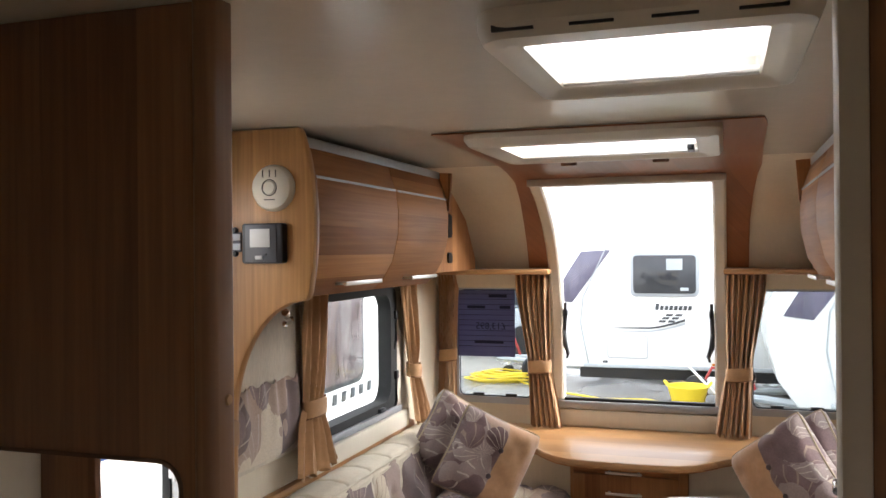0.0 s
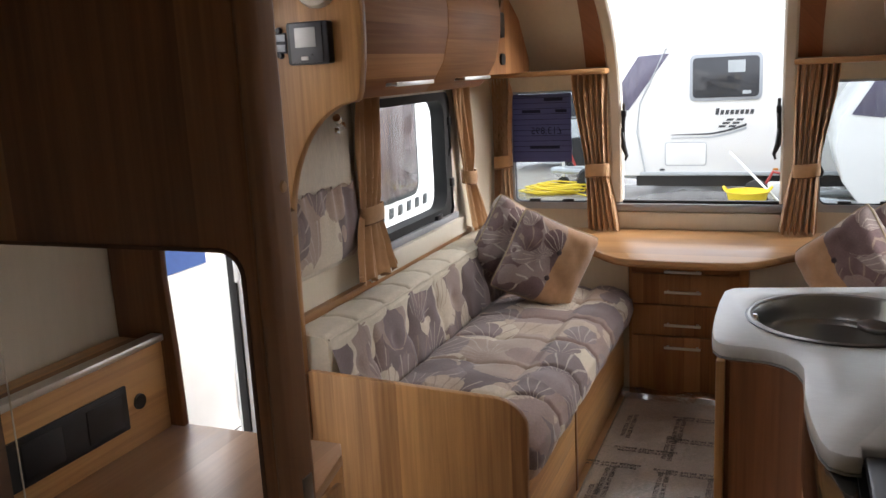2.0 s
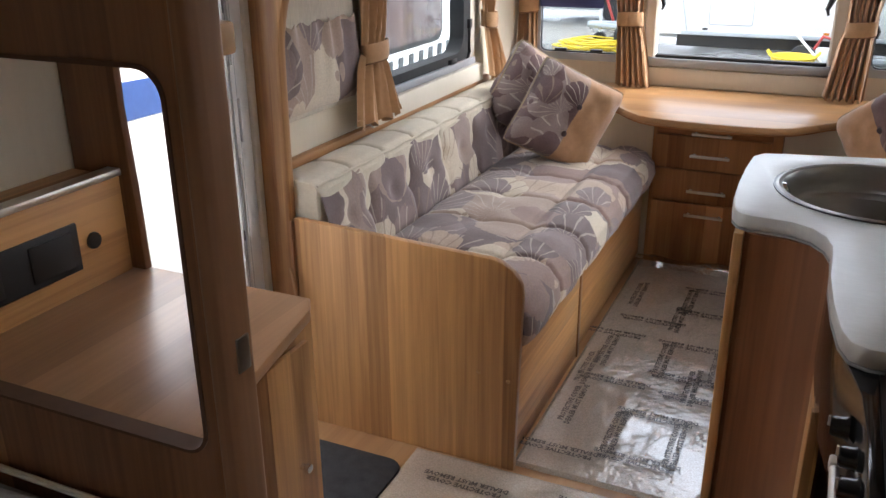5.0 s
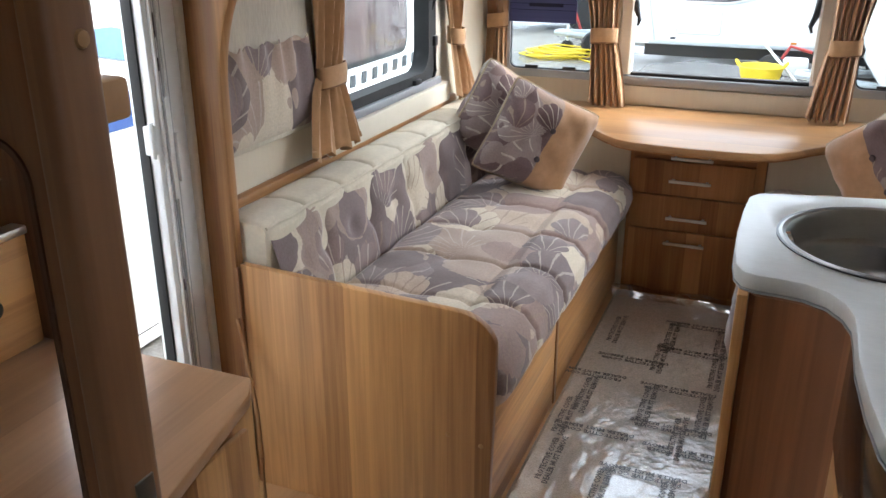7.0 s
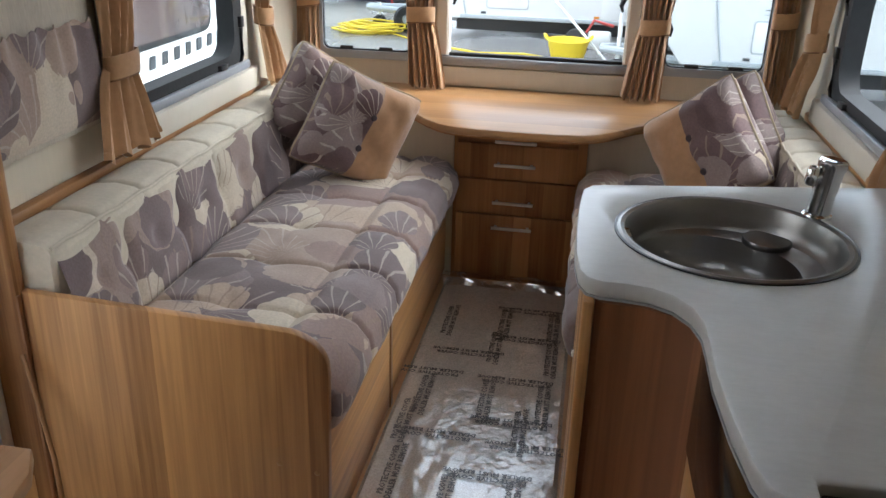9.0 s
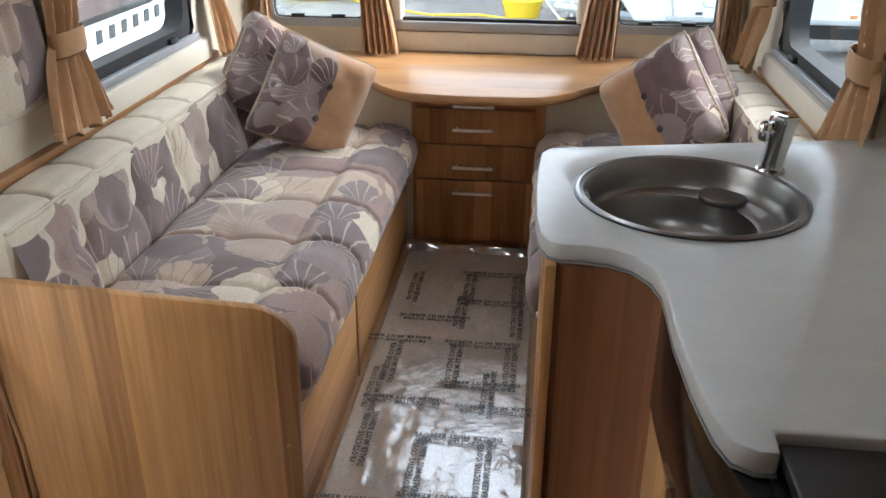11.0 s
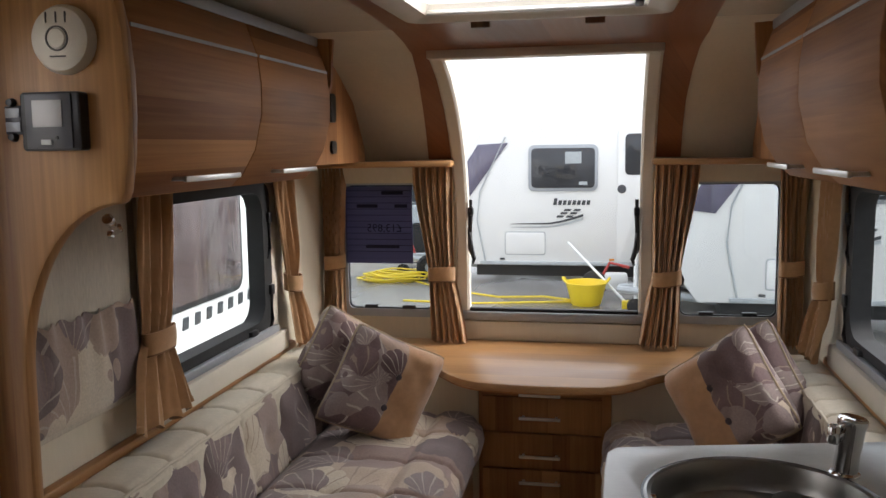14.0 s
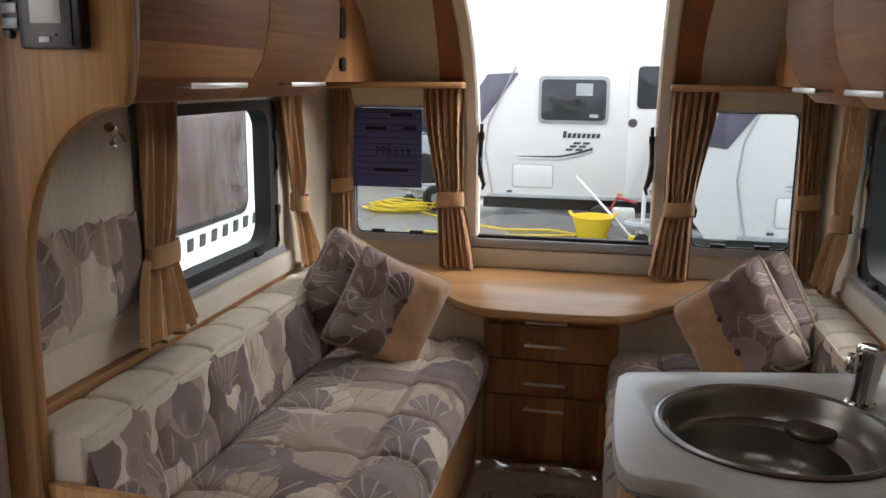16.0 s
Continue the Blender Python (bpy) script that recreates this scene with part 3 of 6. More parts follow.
# ---- rooflights ----
def rooflight(hole, outer, drop, label):
    x0, x1, y0, y1 = hole
    o0, o1, p0, p1 = outer
    r = thing("rooflight", ((x0 + x1) / 2, (y0 + y1) / 2, HEAD), label, "rooflight")
    bm = bmesh.new()
    loops = []

    def ring(f, z, rad):
        """f: 0 at the opening, 1 at the outer edge."""
        pts = rounded(x0 + (o0 - x0) * f, x1 + (o1 - x1) * f, y0 + (p0 - y0) * f, y1 + (p1 - y1) * f, rad, 6)
        loops.append([bm.verts.new((p[0], p[1], z)) for p in pts])

    ring(1.0, HEAD - 0.001, 0.06)
    ring(1.0, HEAD - drop * 0.55, 0.06)
    ring(0.86, HEAD - drop, 0.05)
    ring(0.45, HEAD - drop * 0.95, 0.03)
    ring(0.30, HEAD - drop * 0.80, 0.02)
    ring(0.0, HEAD - drop * 0.70, 0.012)
    ring(-0.01, HEAD + 0.038, 0.012)
    for a, b in zip(loops, loops[1:]):
        for k in range(len(a)):
            bm.faces.new((a[k], a[(k + 1) % len(a)], b[(k + 1) % len(b)], b[k]))
    part("frame", bm, WHITE_PLASTIC, r, "cream moulded frame")
    part("dome", box(x0 + 0.004, x1 - 0.004, y0 + 0.004, y1 - 0.004, HEAD + 0.004, HEAD + 0.010, 0.002), OPAL, r, "white translucent pane")
    part("blind_rail", box(x0 + 0.004, x1 - 0.004, y1 - 0.030, y1 - 0.008, HEAD - drop * 0.75, HEAD - drop * 0.4, 0.003), BRUSHED, r, "thin pale metal blind rail")
    if y0 > 1:
        part("catch", box(x1 - 0.035, x1 - 0.012, y1 - 0.12, y1 - 0.035, HEAD - drop * 0.8, HEAD - drop * 0.3, 0.004), BLACK, r)
    return r


def opal():
    m = bpy.data.materials.new("opal_acrylic")
    m.use_nodes = True
    n, l = m.node_tree.nodes, m.node_tree.links
    n.remove(n["Principled BSDF"])
    a, b, mix = n.new("ShaderNodeBsdfTransparent"), n.new("ShaderNodeBsdfTranslucent"), n.new("ShaderNodeMixShader")
    a.inputs[0].default_value = b.inputs[0].default_value = (0.92, 0.93, 0.94, 1)
    mix.inputs[0].default_value = 0.45
    l.new(a.outputs[0], mix.inputs[1])
    l.new(b.outputs[0], mix.inputs[2])
    l.new(mix.outputs[0], n["Material Output"].inputs[0])
    return m


OPAL = opal()
r1 = rooflight((0.115, 0.497, 0.46, 0.835), (0.06, 0.565, 0.33, 0.92), 0.045, "cream-framed rooflight with white translucent pane")
for k in range(4):
    part("vent_slot", box(0.095 + k * 0.118, 0.160 + k * 0.118, 0.3360, 0.3420, HEAD - 0.036, HEAD - 0.026), BLACK, r1, "", False)
rooflight((-0.27, 0.345, 1.795, 2.175), (-0.345, 0.425, 1.59, 2.245), 0.040, "wide cream-framed rooflight over the front lounge")
for x in (-0.15, 0.20):
    tagged(part("catch_block", box(x - 0.03, x + 0.03, 2.40, 2.43, HEAD - 0.035, HEAD - 0.0105, 0.004), WALNUT_Z), "small brown block on the cherry surround", "catch", "surround blocks")


# ---- overhead lockers ----
def locker(s):
    run0, run1 = 1.328, 2.57
    lk = thing("overhead_locker", (s * 0.9, 1.97, 1.47), "teak overhead locker with two curved doors and metal bar handles", "locker", "overhead lockers")
    face = [(0.735, 1.925), (0.706, 1.84), (0.697, 1.76), (0.699, 1.68), (0.722, 1.58), (0.764, 1.51), (0.80, 1.478)]
    body = [(W - 0.002, 1.975), (0.80, 1.975), (0.80, 1.94)] + [(x + 0.02, z) for x, z in face] + [(W - 0.002, 1.47)]
    part("body", prism([(s * x, z) for x, z in body], "y", run0, run1), LOCKER_Y, lk)
    part("light_strip", box(*sorted((s * 0.735, s * 0.80)), run0, run1, 1.925, 1.957, 0.006), GREY_METAL, lk, "grey metal strip along the top")
    mid = 1.98
    for a, b in ((run0 + 0.004, mid - 0.002), (mid + 0.002, run1 - 0.003)):
        outl = [(x, z) for x, z in face] + [(x + 0.018, z) for x, z in face[::-1]]
        door = part("door", prism([(s * x, z) for x, z in outl], "y", a, b, 0.003), LOCKER_Y, lk)
        part("inlay", box(*sorted((s * 0.7035, s * 0.715)), a + 0.01, b - 0.003, 1.833, 1.841), GREY_METAL, door, "thin silver inlay line", False)
        c = 1.71 if b < mid + 0.01 else 2.31
        bm = box(*sorted((s * 0.712, s * 0.722)), c - 0.15, c + 0.15, 1.508, 1.522, 0.003)
        for yy in (c - 0.12, c + 0.12):
            box(*sorted((s * 0.716, s * 0.765)), yy - 0.008, yy + 0.008, 1.510, 1.520, 0.002, bm=bm)
        part("handle", bm, BRUSHED, door, "satin metal bar handle")
    # front cheek with loudspeaker openings
    cheek = [(0.685, 1.95), (0.695, 1.80), (0.755, 1.62), (0.80, 1.50), (W - 0.002, 1.485), (W - 0.002, 1.97)]
    ck = part("cheek", prism([(s * x, z) for x, z in cheek], "y", run1 + 0.001, run1 + 0.02), LOCKER_Z, lk)
    for z0, z1 in ((1.68, 1.79), (1.56, 1.61)):
        part("speaker", prism(rounded(2.885, 2.945, z0, z1, 0.02), "x", *sorted((s * 0.800, s * 0.8095))), BLACK, lk, "black speaker grille")
    part("front_cheek", prism([(run1 + 0.02, 1.955), (2.85, 1.94), (3.0, 1.88), (3.2, 1.77), (3.36, 1.58), (3.36, 1.52), (run1 + 0.02, 1.52)], "x", *sorted((s * 0.81, s * 0.83))), LOCKER_Z, lk)
    return lk


for s in (-1, 1):
    locker(s)


def end_panel():
    """Locker end with a concave bracket running down into a post."""
    ob = thing("locker_end_panel", (-1.0, 1.31, 0), "teak end panel with arched bracket and tall post", "panel")
    arch = [(-0.957 + 0.245 * (1 - math.cos(radians(a))), 1.10 + 0.376 * math.sin(radians(a))) for a in range(0, 91, 6)]
    outline = [(-1.058, 0.0), (-0.962, 0.0), (-0.960, 0.9)] + arch + [(-0.702, 1.50), (-0.690, 1.57), (-0.684, 1.65), (-0.683, 1.73), (-0.690, 1.82), (-0.706, 1.90), (-0.730, HEAD - 0.002), (-1.058, HEAD - 0.002)]
    part("panel", prism(outline, "y", 1.285, 1.325, 0.012), WOOD_Z, ob)
    return ob


end_panel()


# ---- sofas ----
def sofa(s, y0, y1, label):
    so = thing("sofa", (s * 0.65, (y0 + y1) / 2, 0), label, "sofa", "lounge sofas")
    xb, xf = s * 1.03, s * 0.285
    part("base_front", box(*sorted((xf, xf + s * 0.02)), y0, 2.0 if y0 < 2 else y0 + 0.01, 0.0, 0.40, 0.002), WOOD_Y, so, "teak locker front")
    if y0 < 2:
        part("post", box(*sorted((xf - s * 0.004, xf + s * 0.03)), 2.0, 2.025, 0.0, 0.40, 0.002), WALNUT_Z, so, "dark upright strip")
    part("base_front", box(*sorted((xf + s * 0.003, xf + s * 0.02)), 2.026 if y0 < 2 else y0 + 0.012, y1, 0.03, 0.40, 0.002), WOOD_Y, so)
    part("base", box(*sorted((xf + s * 0.022, xb)), y0, y1, 0.0, 0.395), WALNUT_Z, so)
    part("lock", lathe([(0, 0), (0.010, 0), (0.010, 0.008), (0, 0.009)], 12, pose(xf, 2.55, 0.34, 0, -s * 90, 0)), CHROME, so)
    # mattress: a seat field and a front roll, both quilted
    nseg = 6
    seg = (y1 - y0) / nseg

    def profile(u):
        # 0 at the back, 1 at the lower front edge
        pts = [(0.86, 0.470), (0.80, 0.515), (0.70, 0.528), (0.58, 0.528), (0.46, 0.522), (0.425, 0.510), (0.39, 0.528), (0.33, 0.530), (0.275, 0.512), (0.240, 0.470), (0.232, 0.425), (0.245, 0.385), (0.28, 0.372)]
        t = u * (len(pts) - 1)
        i = min(int(t), len(pts) - 2)
        f = t - i
        return pts[i][0] + (pts[i + 1][0] - pts[i][0]) * f, pts[i][1] + (pts[i + 1][1] - pts[i][1]) * f

    def top(u, v):
        x, z = profile(u)
        y = y0 + 0.006 + (y1 - y0 - 0.012) * v
        k = (y - y0) / seg
        near = abs(k - round(k))
        seam = math.exp(-(near * seg / 0.009) ** 2) if 0.2 < k < nseg - 0.2 else 0.0
        seam = max(seam, 0.8 * math.exp(-((x - 0.63) / 0.009) ** 2))
        tuft = 0.0
        for tx in (0.60,):
            for ky in range(1, nseg):
                d2 = (x - tx) ** 2 + (y - y0 - ky * seg) ** 2
                tuft += math.exp(-d2 / 0.0016)
        puff = 0.010 * math.sin(math.pi * (k % 1.0))
        end = min(1.0, min(v, 1 - v) * (y1 - y0) / 0.05)
        drop = 0.03 * (1 - math.sqrt(1 - (1 - end) ** 2)) if end < 1 else 0
        roll = x < 0.44
        push = -(0.017 if roll else 0.009) * seam - 0.014 * tuft + (0.8 if roll else 0.5) * puff - drop
        push += 0.006 * noise.noise((x * 9, y * 9, s))
        up = 1.0 if x > 0.29 else 0.25
        return Vector((s * (x - (1 - up) * push * 1.0), y, z + push * up))

    bm = sheet(top, 96, 300)
    for vv in (0.0, 1.0):
        ring = [top(i / 24, vv) for i in range(25)]
        vs = [bm.verts.new(p) for p in ring] + [bm.verts.new(Vector((s * 0.86, ring[0].y, 0.372)))]
        bm.faces.new(vs)
    part("seat_cushion", bm, LEAF, so, "leaf-patterned mauve, taupe and cream mattress")
    # back cushion leaning on the wall
    nb = 6
    sb = (y1 - y0) / nb

    def back(u, v):
        y = y0 + 0.02 + (y1 - y0 - 0.03) * v
        k = (y - y0) / sb
        z = 0.49 + (0.752 - 0.49) * u
        x = 0.835 + 0.055 * u
        near = abs(k - round(k))
        seam = math.exp(-(near * sb / 0.016) ** 2) if 0.2 < k < nb - 0.2 else 0
        tuft = sum(math.exp(-((z - 0.63) ** 2 + (y - y0 - kk * sb) ** 2) / 0.0013) for kk in range(1, nb))
        half = sum(math.exp(-((z - 0.63) ** 2 + (y - y0 - (kk + 0.5) * sb) ** 2) / 0.0010) for kk in range(0, nb))
        push = 0.022 * seam * 0.6 + 0.028 * tuft + 0.016 * half - 0.012 * math.sin(math.pi * u) * (0.6 + 0.4 * math.sin(math.pi * (k % 1.0)))
        push += 0.006 * noise.noise((z * 9, y * 9, s + 3))
        return Vector((s * (x + push), y, z))

    bm = sheet(back, 26, 170)
    part("back_cushion", bm, LEAF_UP, so, "buttoned leaf-patterned back")
    # pale bolster along the top, sewn in lengths
    n = 8
    step = (y1 - y0 - 0.01) / n

    def bolster(u, v):
        pts = [(0.884, 0.49), (0.884, 0.735), (0.889, 0.757), (0.905, 0.768), (0.96, 0.775), (1.02, 0.768), (1.035, 0.75), (1.035, 0.49)]
        t = u * (len(pts) - 1)
        i = min(int(t), len(pts) - 2)
        f = t - i
        x, z = pts[i][0] + (pts[i + 1][0] - pts[i][0]) * f, pts[i][1] + (pts[i + 1][1] - pts[i][1]) * f
        y = y0 + 0.005 + (y1 - y0 - 0.01) * v
        k = (y - y0) / step
        near = abs(k - round(k)) * step
        dip = 0.010 * math.exp(-(near / 0.007) ** 2) - 0.004 * math.sin(math.pi * (k % 1.0))
        return Vector((s * (x + (dip if z < 0.74 and x < 0.9 else 0)), y, z - (dip if z > 0.7 else 0)))

    bm = sheet(bolster, 28, 300)
    for vv in (0.0, 1.0):
        bm.faces.new([bm.verts.new(bolster(i / 14, vv)) for i in range(15)])
    part("bolster", bm, CREAM_FABRIC, so, "cream stitched top of the back")
    part("piping", tube([(s * 0.887, y0 + 0.01 + i * (y1 - y0 - 0.02) / 30, 0.757 + 0.003 * math.sin(i * 2.1)) for i in range(31)], 0.005, 6), CREAM_FABRIC, so)
    return so


def corner_bolster(s):
    bm = box(*sorted((s * 0.80, s * 1.035)), 3.024, 3.135, 0.49, 0.772, 0.018, 4)
    return tagged(part("corner_cushion", bm, CREAM_FABRIC), "cream upholstered block in the corner behind the sofa", "cushion", "corner blocks")


for s in (-1, 1):
    corner_bolster(s)
tagged(part("small_speaker", box(-0.975, -0.885, 3.185, 3.285, 0.7035, 0.805, 0.030, 5), CHARCOAL_CLOTH), "small dark grey rounded box standing in the front corner", "speaker")
LEFT_SOFA = sofa(-1, 1.315, 3.02, "long sofa with leaf-patterned mattress and cream bolster")
RIGHT_SOFA = sofa(1, 1.76, 3.02, "short sofa with leaf-patterned mattress behind the kitchen")


def sofa_end():
    ob = thing("sofa_end_panel", (-0.65, 1.28, 0), "teak sofa end panel with rounded upper corner", "panel")
    outline = [(-0.948, 0.0), (-0.262, 0.0), (-0.252, 0.45), (-0.250, 0.54)] + [(-0.250 - 0.10 + 0.10 * math.cos(radians(a)), 0.555 + 0.085 * math.sin(radians(a))) for a in range(10, 91, 10)] + [(-0.948, 0.668)]
    part("board", prism(outline, "y", 1.282, 1.305, 0.003), WOOD_Z, ob)
    for x, z in ((-0.283, 0.287), (-0.37, 0.30)):
        part("screw_cap", lathe([(0, 0.003), (0.005, 0.002), (0.007, 0)], 10, pose(x, 1.282, z, 90, 0, 0)), LIGHT_CAP, ob)
    part("bumper", box(-0.954, -0.947, 1.27, 1.284, 0.02, 0.66, 0.002), WALNUT_Z, ob)
    return ob


LIGHT_CAP = mat("tan_cap", (0.42, 0.23, 0.09), 0.4)
sofa_end()


# ---- chest of drawers and dresser top ----
def chest():
    c = thing("chest_of_drawers", (0, 3.25, 0), "teak front chest with drawers and metal bar handles", "chest")
    part("carcass", box(-0.262, 0.262, 3.018, 3.50, 0.0, 0.662, 0.002), LOCKER_Z, c)
    fronts = [(0.600, 0.640, 0.610), (0.452, 0.594, 0.516), (0.303, 0.446, 0.360), (0.035, 0.297, 0.252)]
    for i, (z0, z1, zh) in enumerate(fronts):
        d = part("drawer_front" if i < 3 else "door", box(-0.245, 0.225, 2.999, 3.0165, z0, z1, 0.003), LOCKER_X if i == 0 else LOCKER_Z, c)
        bm = box(-0.096, 0.066, 2.968, 2.978, zh - 0.006, zh + 0.006, 0.0025)
        for x in (-0.080, 0.050):
            box(x - 0.005, x + 0.005, 2.974, 2.9985, zh - 0.005, zh + 0.005, 0.001, bm=bm)
        part("handle", bm, BRUSHED, d, "satin bar handle")
    return c


chest()


def dresser_top():
    half = [(0.0, 2.795), (0.14, 2.800), (0.24, 2.815), (0.30, 2.845), (0.36, 2.905), (0.42, 2.985), (0.50, 3.065), (0.62, 3.13), (0.98, 3.17), (0.98, 3.515)]
    pts = [(-x, y) for x, y in half[::-1]] + half[1:]
    d = thing("dresser_top", (0, 3.2, 0.668), "pale teak dresser top with shaped front edge", "worktop")
    part("surface", prism(pts, "z", 0.672, 0.702, 0.008), TOP_X, d)
    part("underside", prism([(x * 0.985, y + 0.012) for x, y in pts], "z", 0.664, 0.6715), LOCKER_X, d, "darker backing board")
    return d


dresser_top()
# cream panels beside the chest
for s in (-1, 1):
    bm = prism([(s * 0.266, 3.03), (s * 0.70, 3.13), (s * 0.70, 3.15), (s * 0.266, 3.05)], "z", 0.0, 0.664)
    structure("panel_left" if s < 0 else "panel_right", bm, CREAM_WALL, "cream infill panel beside the front chest", "panel", False)
structure("trim", box(-0.53, 0.53, 3.505, 3.53, 0.705, 0.79, 0.004), CREAM_WALL, "cream ledge under the front windows", "trim")


# ---- curtain shelf ----
def curtain_shelf(s):
    pts = [(s * 1.05, 3.36), (s * 1.05, 3.20), (s * 0.85, 3.22), (s * 0.70, 3.29), (s * 0.44, 3.30), (s * 0.42, 3.315), (s * 0.42, 3.36), (s * 0.42, 3.46), (s * 1.05, 3.46)]
    ob = part("shelf", prism(pts, "z", 1.495, 1.522, 0.008), TOP_X)
    return tagged(ob, "teak shelf board above the curtains", "shelf", "curtain shelves")


for s in (-1, 1):
    curtain_shelf(s)


# ---- kitchen ----
def kitchen_unit():
    k = thing("kitchen_unit", (0.5, 1.4, 0), "teak kitchen unit with curved dark end", "cabinet")
    part("side_panel", box(0.262, 0.282, 1.108, 1.735, 0.0, 0.862, 0.003), WOOD_Z, k, "lighter teak aisle side")
    end = [(0.283, 1.125), (0.294, 1.112), (0.36, 1.106), (0.412, 1.085), (0.442, 1.048), (0.456, 1.0), (0.47, 1.0), (0.47, 1.15), (0.283, 1.15)]
    part("end_panel", prism(end, "z", 0.0, 0.862), END_WALNUT, k, "dark walnut curved end")
    part("body", box(0.279, 1.05, 1.152, 1.735, 0.0, 0.70), WALNUT_Z, k)
    part("cooker_side", box(0.453, 0.475, 0.795, 1.0, 0.0, 0.662, 0.002), WOOD_Z, k)
    part("catch", lathe([(0, 0.006), (0.008, 0.005), (0.009, 0)], 12, pose(0.262, 1.62, 0.475, 0, -90, 0)), BRUSHED, k)
    return k


kitchen_unit()


def worktop():
    edge = [(1.045, 1.81), (0.60, 1.715), (0.32, 1.655), (0.268, 1.640), (0.248, 1.605), (0.242, 1.50), (0.240, 1.36), (0.243, 1.24), (0.251, 1.165), (0.265, 1.132), (0.289, 1.119), (0.33, 1.117), (0.372, 1.110), (0.408, 1.088), (0.434, 1.048), (0.446, 1.00), (0.447, 0.94), (0.446, 0.85), (0.454, 0.73), (0.466, 0.64), (0.480, 0.600), (0.505, 0.585), (0.530, 0.585), (0.532, 0.628), (1.045, 0.628)]
    sink_hole = arc(0.540, 1.385, 0.205, 0, 360 - 360 / 48, 47)
    d = thing("worktop", (0.65, 1.2, 0.863), "pale grey laminate kitchen worktop with wavy edge", "worktop")
    part("surface", prism(edge, "z", 0.867, 0.900, 0.006, holes=[sink_hole]), WORKTOP, d)
    part("underside", prism(edge, "z", 0.8632, 0.8668, holes=[sink_hole]), GREY_METAL, d, "thin grey backing board")
    return d


worktop()


def sink():
    cx, cy = 0.540, 1.385
    place = pose(cx, cy, 0.90)
    s = thing("sink", (cx, cy, 0.74), "round stainless steel sink set in the worktop", "sink")
    # radius, height, and how far each ring lies towards the aisle
    rings = [(0.221, 0.0005, 0), (0.221, 0.003, 0), (0.215, 0.0055, 0), (0.207, 0.003, 0), (0.203, -0.006, 0), (0.199, -0.030, 0), (0.194, -0.050, -0.002), (0.189, -0.058, -0.004), (0.171, -0.061, -0.022), (0.165, -0.066, -0.027), (0.158, -0.110, -0.029), (0.150, -0.130, -0.029), (0.128, -0.143, -0.029), (0.05, -0.148, -0.029), (0.032, -0.152, -0.029), (0.004, -0.154, -0.029)]
    bm = bmesh.new()
    n = 72
    loops = [[bm.verts.new((cx + o + r * math.cos(2 * math.pi * k / n), cy + r * math.sin(2 * math.pi * k / n), 0.90 + z)) for k in range(n)] for r, z, o in rings]
    for p, q in zip(loops, loops[1:]):
        for k in range(n):
            bm.faces.new((p[k], p[(k + 1) % n], q[(k + 1) % n], q[k]))
    bm.faces.new(loops[-1])
    part("bowl", bm, STEEL, s)
    # round shelf in the back of the bowl, below the tap
    part("drainer", prism(arc(0.634, 1.520, 0.050, 0, 345, 23), "z", 0.836, 0.852, 0.006), STEEL, s, "round raised steel step")
    part("rim", lathe([(0.2215, 0.0005), (0.2265, 0.0005), (0.2265, 0.003), (0.2215, 0.0035)], 64, place), BLACK, s, "thin dark sealing rim")
    part("waste", lathe([(0, 0.004), (0.025, 0.003), (0.034, 0.0)], 24, pose(cx - 0.029, cy, 0.749)), CHROME, s)
    part("plug_clip", lathe([(0, 0.009), (0.012, 0.008), (0.017, 0.0)], 16, pose(cx - 0.199, cy - 0.012, 0.889, 0, 60, 0)), CHROME, s)
    return s


sink()


def tap():
    bx, by = 0.727, 1.542
    t = thing("tap", (bx, by, 0.90), "short chrome mixer tap standing on the worktop", "tap")
    part("foot", lathe([(0.030, 0), (0.030, 0.006), (0.022, 0.012), (0.0, 0.012)], 28, pose(bx, by, 0.90)), CHROME, t)
    part("body", lathe([(0.0, 0.008), (0.0245, 0.008), (0.0235, 0.050), (0.0250, 0.056), (0.0262, 0.100), (0.0285, 0.104), (0.0290, 0.118), (0.026, 0.122), (0.020, 0.119), (0, 0.118)], 28, pose(bx, by, 0.902, 0, 6, 0)), CHROME, t)
    part("spout", lathe([(0, 0.0), (0.010, 0.0), (0.013, 0.004), (0.013, 0.034), (0.010, 0.038), (0, 0.039)], 22, pose(bx - 0.028, by - 0.014, 0.972, 0, 4, 0)), CHROME, t)
    part("link", tube([(bx, by, 0.985), (bx - 0.024, by - 0.018, 0.992)], 0.010, 12), CHROME, t)
    return t


tap()


